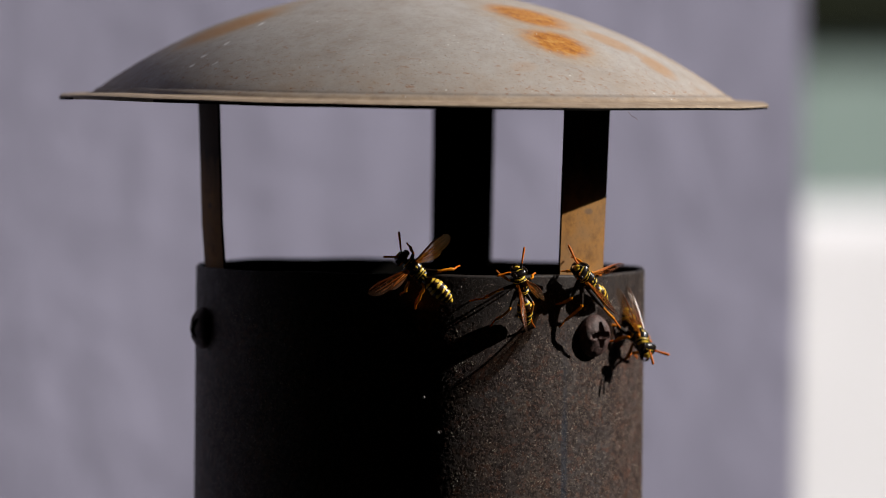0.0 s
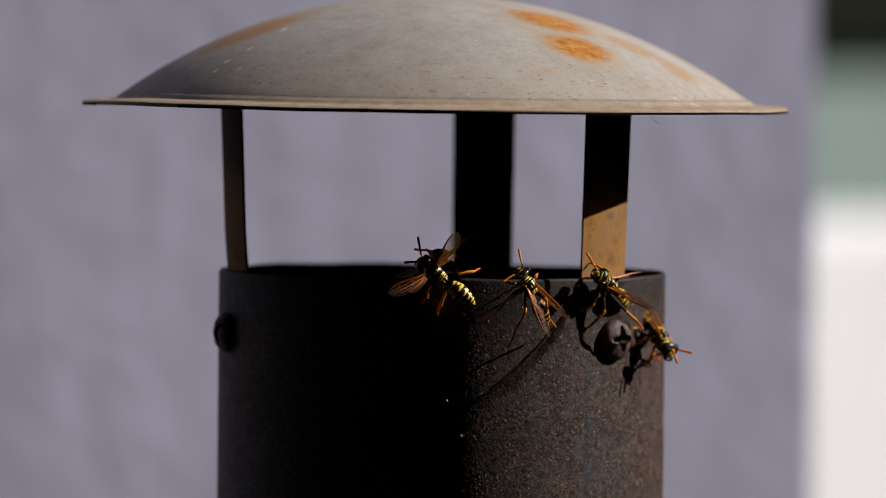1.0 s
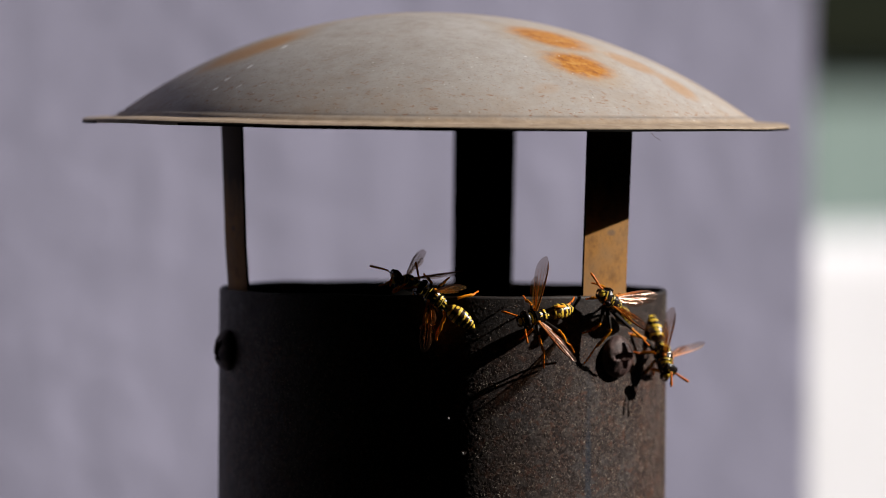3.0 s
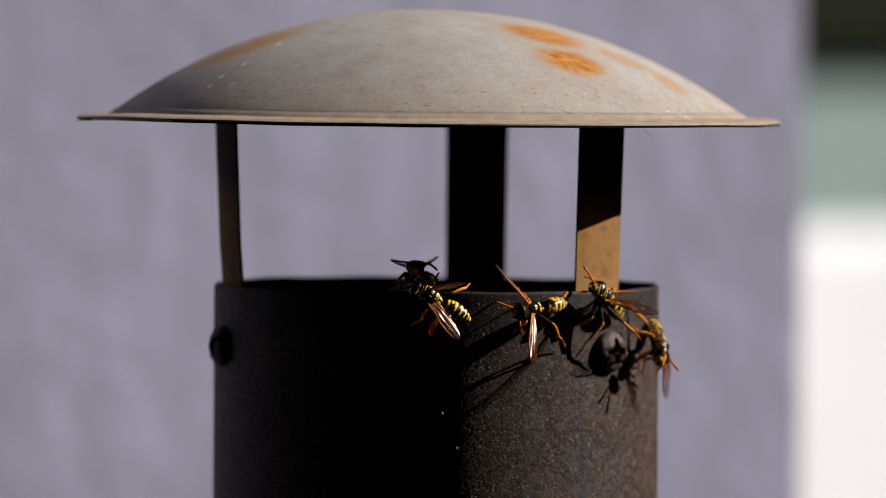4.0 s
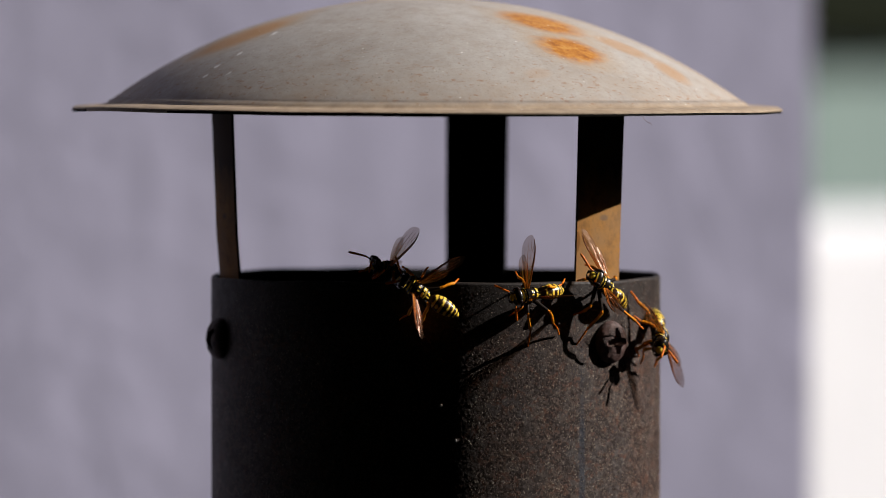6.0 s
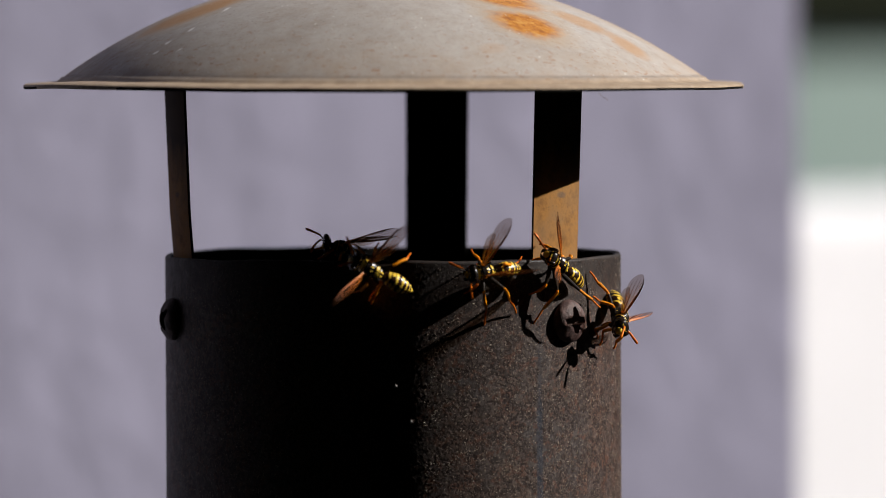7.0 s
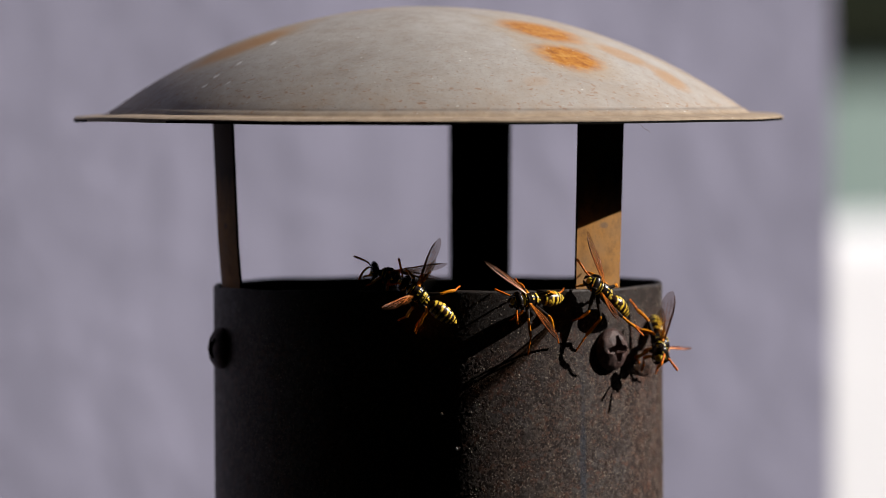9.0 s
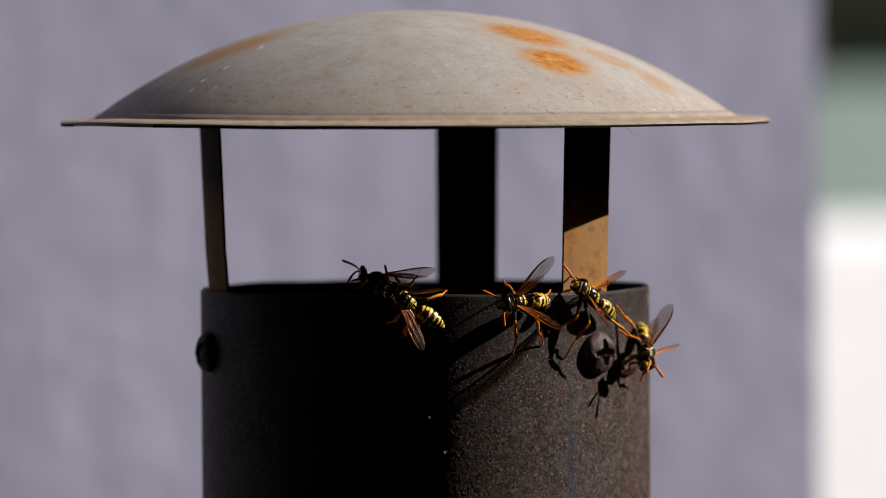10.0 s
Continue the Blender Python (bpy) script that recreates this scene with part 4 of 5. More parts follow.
BODY_ROWS = {
    "a": [
        (0, -0.41, -61.03, 0.85, -0.769, -0.019, 0.639, 0.105, -0.99, 0.097),
        (0.5, -0.68, -61.02, 1.14, -0.787, 0.011, 0.617, 0.113, -0.981, 0.16),
        (1, -0.81, -61.06, 0.88, -0.801, 0.014, 0.598, 0.116, -0.977, 0.178),
        (1.5, -0.81, -61.02, 0.6, -0.766, -0.159, 0.623, 0.234, -0.971, 0.04),
        (2, -0.97, -60.96, 0.99, -0.754, 0.032, 0.656, 0.165, -0.958, 0.236),
        (2.5, -1.33, -61.01, -0.08, -0.789, 0.042, 0.613, 0.102, -0.975, 0.198),
        (4, -0.99, -61.05, -0.91, -0.862, -0.152, 0.484, 0.252, -0.956, 0.148),
        (4.5, 0.52, -60.98, -0.4, -0.625, -0.081, 0.777, 0.267, -0.957, 0.115),
        (5, -1.64, -60.97, -0.87, -0.718, -0.026, 0.695, 0.2, -0.965, 0.17),
        (6.5, -3.28, -60.98, -1.85, -0.873, -0.208, 0.442, 0.28, -0.954, 0.104),
        (7, -3.33, -60.92, -1.71, -0.861, -0.251, 0.443, 0.29, -0.957, 0.02),
        (7.5, -2.23, -60.97, -0.88, -0.688, -0.156, 0.709, 0.217, -0.976, -0.005),
        (8, -2.78, -61.05, -0.79, -0.763, -0.209, 0.611, 0.292, -0.956, 0.038),
        (8.5, -2.52, -60.94, -0.51, -0.727, -0.311, 0.612, 0.352, -0.934, -0.056),
        (9, -3.12, -61, -0.82, -0.8, -0.136, 0.584, 0.235, -0.967, 0.096),
        (9.5, -2.6, -60.98, -1.04, -0.766, -0.244, 0.594, 0.33, -0.943, 0.038),
        (10, -3.15, -60.95, -1.2, -0.815, -0.163, 0.556, 0.223, -0.974, 0.042),
    ],
    "b": [
        (0, 21.8, -50.71, -3.15, -0.208, -0.393, 0.896, 0.537, -0.811, -0.231),
        (0.5, 21.78, -50.96, -2.5, -0.162, -0.524, 0.836, 0.577, -0.738, -0.351),
        (1, 18.92, -52.08, -2.33, -0.496, -0.238, 0.835, 0.582, -0.805, 0.117),
        (1.5, 19.21, -51.75, -4.75, -0.856, -0.487, 0.173, 0.517, -0.794, 0.321),
        (2, 20.9, -51.19, -4.09, -0.87, -0.467, -0.159, 0.422, -0.87, 0.254),
        (2.5, 20.98, -51.16, -4.11, -0.839, -0.503, -0.209, 0.423, -0.843, 0.331),
        (4, 21.29, -51.05, -3.37, -0.816, -0.556, -0.159, 0.49, -0.811, 0.319),
        (4.5, 21.78, -50.95, -3.16, -0.778, -0.601, -0.182, 0.523, -0.78, 0.343),
        (5, 21.43, -51.14, -2.34, -0.796, -0.583, -0.163, 0.527, -0.8, 0.289),
        (6.5, 20.63, -51.36, -2.35, -0.818, -0.567, -0.097, 0.525, -0.805, 0.275),
        (7, 20.72, -51.26, -2.15, -0.822, -0.56, -0.101, 0.517, -0.809, 0.28),
        (7.5, 21.01, -51.17, -2.09, -0.817, -0.571, -0.076, 0.526, -0.793, 0.306),
        (8, 20.44, -51.35, -2.24, -0.821, -0.561, -0.102, 0.508, -0.802, 0.314),
        (8.5, 21.03, -51.17, -1.76, -0.794, -0.602, -0.081, 0.558, -0.776, 0.294),
        (9, 20.83, -51.32, -1.81, -0.799, -0.599, -0.053, 0.55, -0.762, 0.342),
        (9.5, 20.82, -51.41, -1.67, -0.826, -0.563, -0.01, 0.536, -0.793, 0.29),
        (10, 20.84, -51.3, -1.43, -0.784, -0.62, -0.039, 0.583, -0.756, 0.298),
    ],
    "c": [
        (0, 36.73, -39.38, -1.64, -0.493, -0.676, 0.549, 0.771, -0.632, -0.086),
        (0.5, 36.68, -38.89, -1.73, -0.532, -0.686, 0.497, 0.773, -0.633, -0.046),
        (1, 36.48, -38.71, -1.8, -0.518, -0.698, 0.494, 0.791, -0.61, -0.032),
        (1.5, 36.74, -39.18, -2.69, -0.457, -0.778, 0.432, 0.844, -0.532, -0.065),
        (2, 37.59, -39.61, -1.92, -0.43, -0.811, 0.397, 0.894, -0.443, 0.064),
        (2.5, 37.16, -39.68, -2.13, -0.476, -0.762, 0.438, 0.852, -0.524, 0.014),
        (4, 36.97, -39.86, -1.75, -0.471, -0.743, 0.475, 0.847, -0.532, 0.008),
        (4.5, 37.08, -39.79, -1.32, -0.514, -0.732, 0.448, 0.825, -0.565, 0.023),
        (5, 37.01, -39.6, -1.38, -0.56, -0.668, 0.491, 0.793, -0.603, 0.083),
        (6.5, 36.78, -40.1, -1.43, -0.543, -0.693, 0.474, 0.779, -0.627, -0.024),
        (7, 36.43, -39.77, -1.55, -0.567, -0.673, 0.474, 0.773, -0.635, 0.023),
        (7.5, 36.85, -39.83, -1.41, -0.648, -0.552, 0.525, 0.705, -0.695, 0.14),
        (8, 36.27, -39.86, -1.54, -0.619, -0.661, 0.425, 0.748, -0.661, 0.061),
        (8.5, 36.56, -39.68, -1.08, -0.603, -0.633, 0.486, 0.763, -0.634, 0.121),
        (9, 36.61, -39.9, -1.12, -0.608, -0.601, 0.519, 0.723, -0.689, 0.05),
        (9.5, 36.4, -40.13, -1.29, -0.616, -0.633, 0.469, 0.745, -0.662, 0.085),
        (10, 36.59, -39.63, -1.16, -0.611, -0.616, 0.498, 0.745, -0.66, 0.099),
    ],
    "d": [
        (0, 47.43, -24.29, -12.99, 0.378, -0.565, -0.733, 0.594, -0.459, 0.661),
        (0.5, 47.75, -24.39, -13.2, 0.367, -0.581, -0.726, 0.639, -0.41, 0.651),
        (1, 47.3, -24.41, -12.56, 0.455, -0.593, -0.664, 0.539, -0.41, 0.736),
        (1.5, 47.3, -24.33, -12.8, 0.412, -0.583, -0.7, 0.552, -0.451, 0.701),
        (2, 47.87, -24.28, -12.63, 0.406, -0.51, -0.759, 0.612, -0.465, 0.64),
        (2.5, 47.81, -24.31, -12.58, 0.303, -0.38, -0.874, 0.737, -0.488, 0.468),
        (4, 49.07, -25.46, -12, 0.031, -0.874, -0.484, 0.917, -0.168, 0.362),
        (4.5, 49.37, -25.6, -12.44, 0.021, -0.859, -0.511, 0.941, -0.156, 0.301),
        (5, 49.13, -25.59, -12.4, -0.022, -0.836, -0.548, 0.941, -0.203, 0.272),
        (6.5, 48.91, -25.6, -12.07, -0.007, -0.886, -0.464, 0.939, -0.165, 0.3),
        (7, 48.99, -25.63, -12.64, -0.003, -0.885, -0.465, 0.944, -0.156, 0.292),
        (7.5, 48.72, -25.64, -12.33, -0.028, -0.864, -0.503, 0.943, -0.19, 0.273),
        (8, 48.98, -25.66, -12.5, -0.022, -0.853, -0.521, 0.948, -0.183, 0.26),
        (8.5, 48.77, -25.64, -12.36, -0.01, -0.867, -0.499, 0.952, -0.16, 0.26),
        (9, 48.68, -25.52, -12.17, -0.014, -0.859, -0.512, 0.932, -0.197, 0.305),
        (9.5, 48.57, -25.6, -12.71, -0.006, -0.852, -0.524, 0.939, -0.186, 0.291),
        (10, 48.39, -25.6, -12.88, -0.017, -0.865, -0.502, 0.939, -0.186, 0.289),
    ],
    "e": [
        (0, 2.45, -28.41, -26.86, -0.634, -0.346, 0.692, 0.279, 0.732, 0.622),
        (0.5, 0.22, -28.41, -25.81, -0.634, -0.346, 0.692, 0.279, 0.732, 0.622),
        (1, -0.61, -41.74, 2.57, -0.105, -0.894, 0.436, -0, 0.439, 0.899),
        (1.5, -1.11, -41.14, 2.62, -0.899, -0.18, 0.399, 0.429, -0.187, 0.883),
        (2, -5.43, -41.77, -0.51, -0.899, -0.18, 0.4, 0.43, -0.187, 0.883),
        (2.5, -7.3, -41.13, 0.93, -0.899, -0.18, 0.399, 0.43, -0.187, 0.883),
        (4, -4.53, -45.75, 3.1, -0.104, -0.894, 0.436, -0, 0.438, 0.899),
        (4.5, -6.75, -45.74, 4.2, -0.104, -0.894, 0.436, -0, 0.438, 0.899),
        (5, -7.61, -45.76, 4.3, -0.104, -0.894, 0.436, -0, 0.438, 0.899),
        (6.5, -9.73, -41.15, 1.4, -0.899, -0.18, 0.399, 0.429, -0.187, 0.883),
        (7, -9.29, -41.14, 1.85, -0.899, -0.18, 0.399, 0.43, -0.187, 0.883),
        (7.5, -9.13, -41.2, 2.05, -0.899, -0.18, 0.399, 0.429, -0.187, 0.884),
        (8, -8.95, -41.14, 2.16, -0.899, -0.18, 0.399, 0.43, -0.187, 0.883),
        (8.5, -8.92, -41.13, 2.55, -0.899, -0.18, 0.399, 0.43, -0.187, 0.883),
        (9, -8.97, -41.13, 2.46, -0.899, -0.18, 0.399, 0.43, -0.187, 0.883),
        (9.5, -8.89, -41.12, 2.28, -0.899, -0.18, 0.399, 0.43, -0.187, 0.883),
        (10, -8.73, -41.14, 2.44, -0.899, -0.18, 0.399, 0.43, -0.187, 0.883),
    ],
}
# wings at rest points of their beat: time, the way each points and the way its leading edge lies
WING_ROWS = {
    "al": [
        (0, 0.38, 0.84, 0.39, 0.84, -0.13, -0.53),
        (0.5, -0.83, -0.04, 0.55, 0.03, 0.99, 0.11),
        (1, 0.45, 0.79, 0.41, 0.89, -0.4, -0.21),
        (1.5, -0.57, 0.13, 0.81, 0.49, 0.85, 0.21),
        (2, 0.43, 0.83, 0.35, 0.86, -0.27, -0.43),
        (2.5, -0.01, 0.97, 0.24, 0.95, 0.08, -0.3),
        (4, -0.9, 0.44, 0.07, 0.44, 0.9, 0.05),
        (4.5, -0.85, 0.07, 0.53, 0.1, 0.99, 0.02),
        (5, -0.88, 0.46, 0.09, 0.46, 0.8, 0.37),
        (6.5, -0.01, 0.94, 0.35, 0.84, -0.18, 0.51),
        (7, 0.4, 0.81, 0.43, 0.64, -0.58, 0.51),
        (7.5, 0.1, 0.95, 0.29, 0.77, -0.26, 0.58),
        (8, 0.41, 0.53, 0.74, 0.55, 0.5, -0.66),
        (8.5, -0.38, 0.83, 0.4, 0.89, 0.22, 0.39),
        (9, 0.49, 0.63, 0.6, 0.56, 0.3, -0.77),
        (9.5, -0.53, 0.39, 0.75, 0.85, 0.3, 0.44),
        (10, -0.82, 0.56, 0.09, 0.57, 0.81, 0.13),
    ],
    "ar": [
        (0, -0.05, -0.68, 0.73, 0.99, -0.1, -0.03),
        (0.5, -0.6, -0.47, 0.65, 0.79, -0.29, 0.54),
        (1, 0.12, -0.57, 0.81, 0.97, -0.12, -0.23),
        (1.5, -0.61, -0.28, 0.74, 0.79, -0.16, 0.59),
        (2, -0.05, -0.73, 0.68, 1, -0.05, 0.02),
        (2.5, -0.23, -0.59, 0.77, 0.96, -0.02, 0.28),
        (4, -0.36, -0.17, 0.92, 0.9, 0.19, 0.39),
        (4.5, -0.6, -0.06, 0.8, 0.79, -0.14, 0.59),
        (5, -0.83, -0.52, 0.19, 0.54, -0.69, 0.48),
        (6.5, -0.3, -0.58, 0.76, 0.95, -0.09, 0.31),
        (7, -0.23, -0.89, 0.39, 0.97, -0.21, 0.1),
        (7.5, -0.07, -0.64, 0.77, 0.86, 0.35, 0.37),
        (8, 0.59, -0.73, 0.35, 0.56, 0.68, 0.47),
        (8.5, -0.23, -0.41, 0.88, 0.9, 0.26, 0.35),
        (9, 0.2, -0.97, 0.16, 0.87, 0.25, 0.42),
        (9.5, -0.02, -0.78, 0.63, 1, 0, 0.04),
        (10, -0.51, -0.37, 0.78, 0.77, 0.22, 0.6),
    ],
    "bl": [
        (0, -0.47, 0.44, 0.77, 0.82, 0.55, 0.18),
        (0.5, -0.26, 0.5, 0.83, 0.93, 0.36, 0.08),
        (1, -0.95, 0.24, 0.18, 0.27, 0.94, 0.2),
        (1.5, -0.51, 0.4, 0.76, 0.69, 0.72, 0.08),
        (2, 0.04, 0.9, 0.44, 0.85, 0.2, -0.49),
        (2.5, -0.79, 0.44, 0.42, 0.6, 0.7, 0.39),
        (4, 0.46, 0.87, 0.2, 0.82, -0.5, 0.27),
        (4.5, -0.2, 0.77, 0.61, 0.98, 0.11, 0.18),
        (5, -0.78, 0.29, 0.56, 0.63, 0.35, 0.69),
        (6.5, -0.09, 0.51, 0.85, 0.99, 0.15, 0.01),
        (7, -0.63, 0.14, 0.76, 0.71, 0.5, 0.5),
        (7.5, 0.41, 0.72, 0.56, 0.7, -0.64, 0.31),
        (8, 0.17, 0.88, 0.45, 0.91, -0.31, 0.26),
        (8.5, 0.38, 0.77, 0.52, 0.89, -0.46, 0.03),
        (9, -0.06, 0.86, 0.5, 0.99, -0.03, 0.16),
        (9.5, 0.22, 0.86, 0.46, 0.84, -0.4, 0.36),
        (10, -0.42, 0.67, 0.61, 0.88, 0.47, 0.09),
    ],
    "br": [
        (0, 0.17, 0.29, 0.94, 0.97, -0.2, -0.12),
        (0.5, -0.73, -0.5, -0.46, 0.68, -0.45, -0.59),
        (1, -0.98, -0.14, 0.12, 0.12, -0.02, 0.99),
        (1.5, -0.36, 0.19, 0.91, 0.8, -0.44, 0.41),
        (2, 0.35, -0.93, -0.06, 0.93, 0.34, 0.12),
        (2.5, -0.56, -0.68, 0.47, -0.65, 0.71, 0.27),
        (4, 0.36, -0.93, -0.08, 0.74, 0.23, 0.63),
        (4.5, 0.12, -0.99, 0.08, 0.78, 0.04, -0.62),
        (5, -0.58, -0.46, 0.68, 0.34, 0.62, 0.71),
        (6.5, -0.09, -0.97, 0.23, -0.81, 0.2, 0.54),
        (7, -0.46, -0.62, 0.64, -0.36, 0.78, 0.51),
        (7.5, 0.8, -0.42, 0.42, 0.18, -0.51, -0.84),
        (8, 0.7, -0.71, 0.1, 0.57, 0.63, 0.53),
        (8.5, 0.68, -0.73, -0.01, 0.68, 0.63, 0.39),
        (9, 0.66, -0.75, -0.08, 0.7, 0.58, 0.42),
        (9.5, 0.08, -0.79, 0.61, 0.95, -0.12, -0.27),
        (10, -0.34, -0.48, 0.81, 0.75, -0.65, -0.07),
    ],
    "cl": [
        (0, -0.15, 0.47, 0.87, 0.89, 0.45, -0.09),
        (0.5, -0.68, 0.44, 0.58, 0.65, 0.73, 0.21),
        (1, -0.21, 0.24, 0.95, 0.68, 0.73, -0.03),
        (1.5, -0.2, 0.48, 0.86, 0.94, 0.35, 0.03),
        (2, -0.5, 0.77, 0.39, 0.64, 0.64, -0.43),
        (2.5, 0.36, 0.23, 0.9, 0.77, 0.46, -0.43),
        (4, -0.2, 0.17, 0.97, 0.3, 0.95, -0.11),
        (4.5, 0.54, 0.71, 0.46, 0.82, -0.57, -0.09),
        (5, 0.04, 0.79, 0.61, 0.9, 0.23, -0.36),
        (6.5, 0.16, 0.8, 0.58, 0.43, 0.48, -0.77),
        (7, 0.61, 0.53, 0.59, 0.76, -0.6, -0.25),
        (7.5, -0.07, 0.63, 0.78, 0.96, 0.25, -0.12),
        (8, 0.63, 0.5, 0.6, 0.68, -0.72, -0.11),
        (8.5, 0.2, 0.83, 0.53, 0.95, -0.3, 0.11),
        (9, 0.12, 0.62, 0.78, 0.97, 0.08, -0.21),
        (9.5, 0.34, 0.52, 0.78, 0.93, -0.06, -0.37),
        (10, 0, 0.67, 0.74, 1, 0.05, -0.05),
    ],
    "cr": [
        (0, -0.75, -0.67, 0.03, 0.59, -0.64, 0.49),
        (0.5, 0.79, -0.28, 0.55, 0.6, 0.13, -0.79),
        (1, -0.84, -0.54, 0.03, 0.32, -0.45, 0.83),
        (1.5, -0.75, -0.65, -0.11, 0.57, -0.73, 0.37),
        (2, 0.48, -0.84, -0.24, 0.52, 0.5, -0.69),
        (2.5, -0.92, -0.4, -0, 0.09, -0.2, -0.97),
        (4, -0.92, -0.38, 0.11, 0.17, -0.12, 0.98),
        (4.5, 0.03, -0.95, -0.31, 0.96, -0.06, 0.26),
        (5, 0.61, -0.77, -0.18, 0.71, 0.64, -0.31),
        (6.5, 0.67, -0.72, -0.19, 0.68, 0.69, -0.23),
        (7, 0.81, -0.43, 0.38, 0.36, 0.9, 0.26),
        (7.5, -0.38, -0.91, -0.15, 0.88, -0.4, 0.26),
        (8, 0.87, -0.36, 0.33, 0.4, 0.91, -0.07),
        (8.5, -0.45, -0.89, -0.08, 0.81, -0.45, 0.38),
        (9, 0.8, -0.6, 0.01, 0.59, 0.78, 0.2),
        (9.5, 0.17, -0.13, 0.98, 0.98, -0.02, -0.18),
        (10, -0.69, -0.72, 0.08, 0.64, -0.55, 0.54),
    ],
    "dl": [
        (0, -0.94, -0.22, 0.25, 0.32, -0.34, 0.88),
        (0.5, -0.84, -0.46, 0.27, 0.46, -0.35, 0.82),
        (1, -0.98, 0.18, 0, 0.18, 0.97, 0.14),
        (1.5, -0.92, -0.25, 0.29, 0.36, -0.33, 0.87),
        (2, -0.87, -0.27, 0.42, 0.47, -0.16, 0.87),
        (2.5, -0.94, 0.15, 0.31, 0.28, -0.21, 0.94),
        (4, 0.15, 0.93, -0.35, 0.7, -0.35, -0.63),
        (4.5, 0.17, 0.96, -0.23, 0.95, -0.22, -0.22),
        (5, 0.04, 0.96, -0.26, 0.98, -0.09, -0.16),
        (6.5, -0.18, 0.97, -0.16, 0.4, -0.08, -0.91),
        (7, -0.82, 0.38, 0.43, 0.53, 0.21, 0.82),
        (7.5, 0.02, 1, -0.09, 0.98, -0.04, -0.19),
        (8, 0.26, 0.92, -0.31, 0.31, -0.38, -0.87),
        (8.5, -0.58, 0.78, 0.23, 0.77, 0.62, -0.16),
        (9, -0.74, 0.58, 0.34, 0.58, 0.29, 0.77),
        (9.5, -0.51, 0.83, 0.24, 0.68, 0.56, -0.47),
        (10, -0.81, 0.38, 0.44, 0.49, 0.03, 0.87),
    ],
    "dr": [
        (0, -0.55, -0.63, 0.55, 0.8, -0.21, 0.56),
        (0.5, -0.84, -0.43, 0.34, 0.52, -0.46, 0.72),
        (1, -0.27, -0.75, 0.61, 0.96, -0.15, 0.25),
        (1.5, -0.67, -0.52, 0.53, 0.73, -0.29, 0.62),
        (2, -0.85, -0.24, 0.46, 0.52, -0.44, 0.73),
        (2.5, -0.66, -0.4, 0.64, 0.75, -0.42, 0.51),
        (4, 0.59, -0.78, 0.23, 0.69, 0.63, 0.37),
        (4.5, -0.22, -0.81, 0.54, 0.97, -0.14, 0.18),
        (5, -0.26, -0.79, 0.55, 0.96, -0.17, 0.22),
        (6.5, 0.37, -0.91, 0.18, 0.23, 0.27, 0.93),
        (7, 0.16, -0.72, 0.67, 0.28, 0.69, 0.67),
        (7.5, -0.06, -0.77, 0.63, 1, -0.05, 0.04),
        (8, 0.44, -0.86, 0.26, 0.81, 0.5, 0.29),
        (8.5, 0.11, -0.94, 0.33, 0.97, 0.18, 0.17),
        (9, -0.15, -0.81, 0.57, 0.47, 0.45, 0.76),
        (9.5, 0.04, -0.71, 0.71, 1, 0.05, -0.01),
        (10, -0.05, -0.67, 0.74, 0.29, 0.7, 0.65),
    ],
    "el": [
        (1.5, -0.15, 0.86, 0.49, 0.94, 0.27, -0.18),
        (2, -0.34, 0.33, 0.88, 0.94, 0.03, 0.35),
        (2.5, -0.41, 0.27, 0.87, 0.63, 0.77, 0.06),
        (4, -0.73, 0.23, 0.64, 0.34, 0.94, 0.06),
        (4.5, -0.76, 0.38, 0.53, -0.41, 0.35, -0.84),
        (5, -0.53, 0.69, 0.5, 0.4, 0.72, -0.57),
        (6.5, 0.24, 0.55, 0.8, -0.97, 0.14, 0.2),
        (7, -0.71, -0.02, 0.7, 0.48, 0.71, 0.51),
        (7.5, -0.53, 0.31, 0.79, 0.5, 0.86, 0.01),
        (8, 0.42, 0.59, 0.69, 0.9, -0.3, -0.3),
        (8.5, -0.47, 0.09, 0.88, 0.83, -0.27, 0.48),
        (9, -0.8, 0.02, 0.6, 0.34, 0.85, 0.42),
        (9.5, -0.55, -0.08, 0.83, 0.81, -0.27, 0.51),
        (10, -0.81, 0.03, 0.59, 0.49, 0.59, 0.65),
    ],
    "er": [
        (1.5, -0.54, -0.84, -0.02, 0.6, -0.37, -0.71),
        (2, -0.47, -0.8, 0.37, -0.09, -0.37, -0.93),
        (2.5, -0.59, -0.78, 0.21, 0.2, -0.39, -0.9),
        (4, -0.67, -0.46, 0.58, 0.41, -0.88, -0.23),
        (4.5, -0.97, -0.19, 0.14, 0.01, 0.55, 0.83),
        (5, -0.33, -0.94, 0.05, 0.49, -0.22, -0.85),
        (6.5, -0.33, -0.94, 0.05, 0.06, -0.07, -1),
        (7, -0.85, -0.27, 0.45, -0.13, -0.73, -0.67),
        (7.5, -0.67, -0.63, 0.39, 0.23, -0.67, -0.7),
        (8, 0.26, -0.74, -0.62, 0.88, 0.45, -0.16),
        (8.5, -0.59, -0.77, 0.26, 0.14, -0.41, -0.9),
        (9, -0.92, -0.34, 0.17, 0.14, -0.72, -0.68),
        (9.5, -0.61, -0.71, 0.35, 0.05, -0.47, -0.88),
        (10, -0.86, -0.46, 0.21, 0.18, -0.66, -0.73),
    ],
}


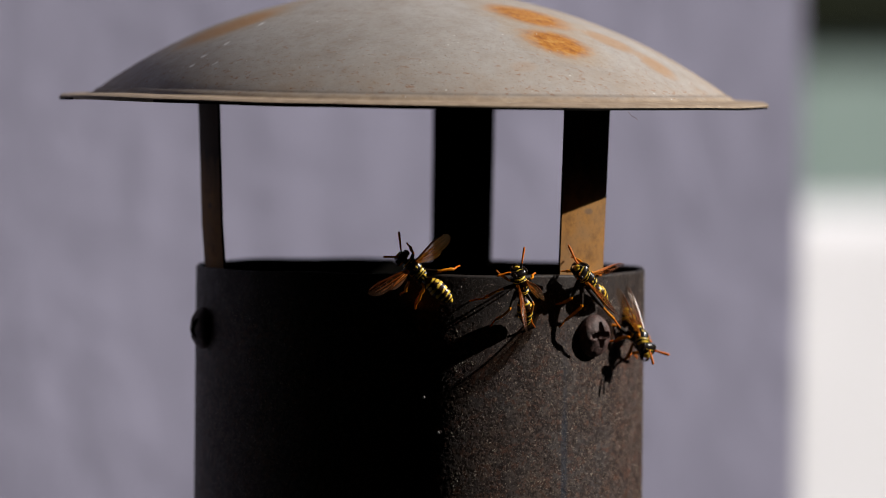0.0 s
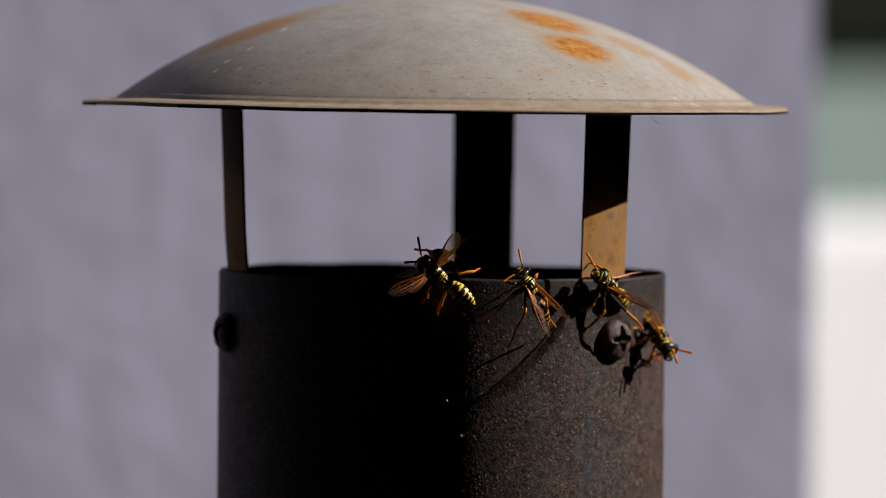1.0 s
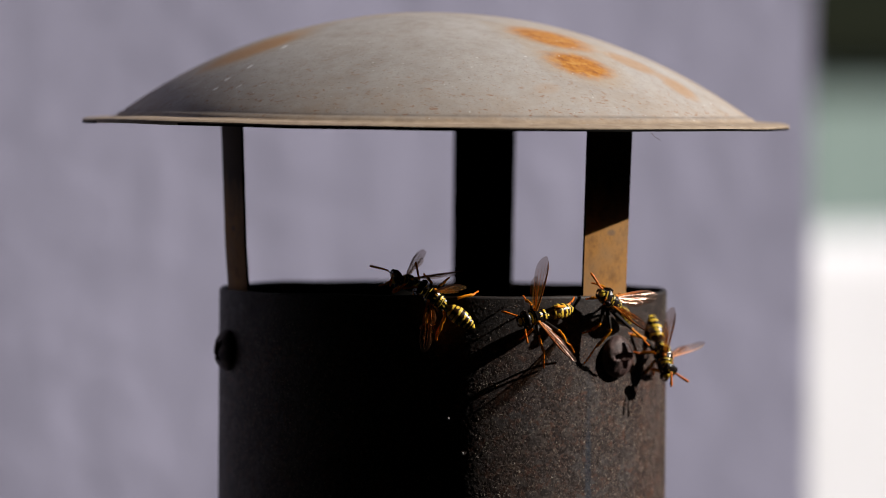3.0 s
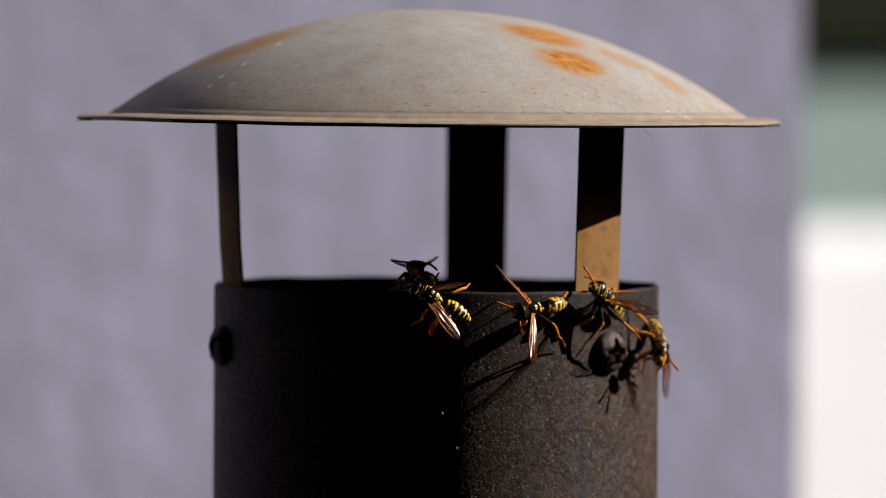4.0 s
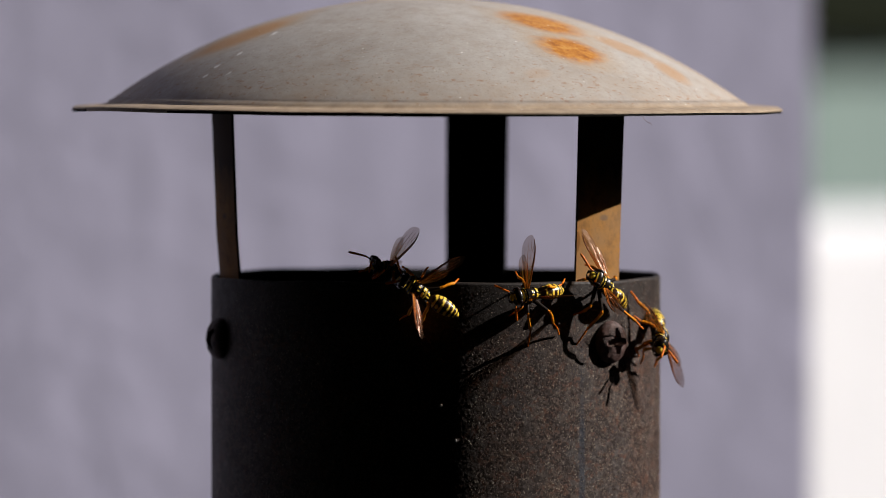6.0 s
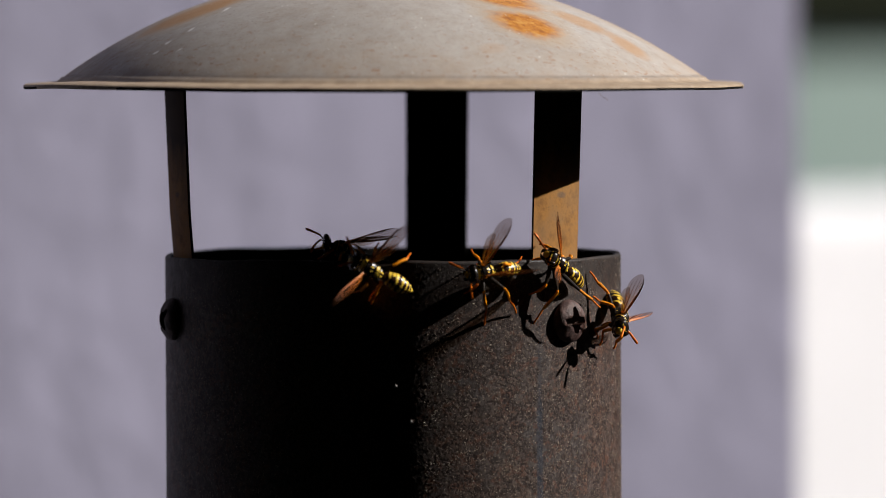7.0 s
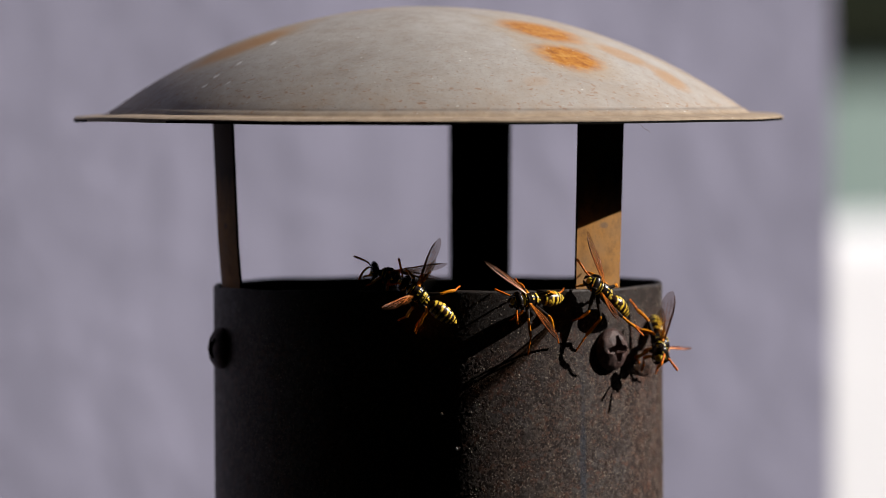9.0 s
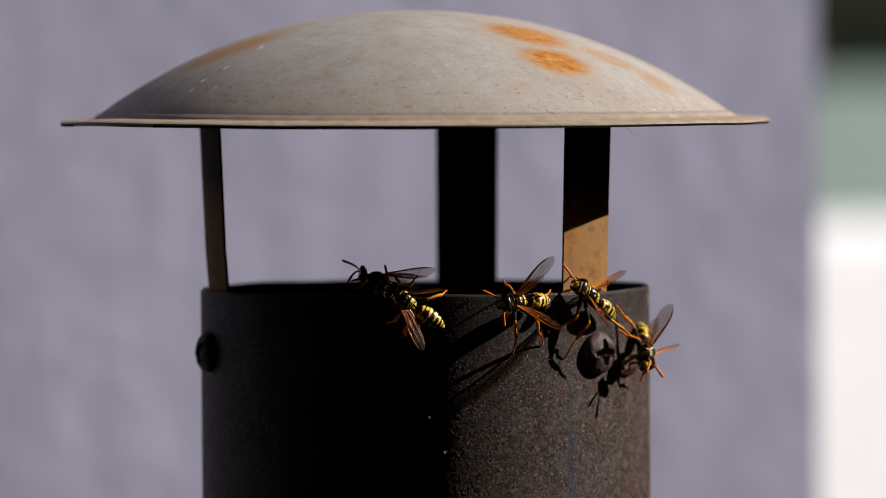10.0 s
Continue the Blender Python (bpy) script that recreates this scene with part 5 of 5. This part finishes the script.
def beat(rows, s):
    """The wings flutter between their known places."""
    out = [(t, wing_at((2.0, 0.95 * s, 1.0), *r)) for t, *r in rows]
    if out[0][0] > 0:
        out.insert(0, (0.0, out[0][1]))
    made = []
    for (ta, a), (tb, b) in zip(out, out[1:]):
        n = round((tb - ta) * 10)
        for j in range(n):
            f = j / n
            swing = radians(20) * (-1) ** j * math.sin(math.pi * f)
            q = a.to_quaternion().slerp(b.to_quaternion(), f) @ Quaternion((0, 1, 0), swing)
            made.append((ta + (tb - ta) * f, Matrix.LocRotScale(a.translation, q, None)))
    return made + [out[-1]]


def motions():
    for key, (root, left, right) in WASPS.items():
        walk(root, [(t, set_up(*r)) for t, *r in BODY_ROWS[key]])
        walk(left, beat(WING_ROWS[key + "l"], 1))
        walk(right, beat(WING_ROWS[key + "r"], -1))


motions()
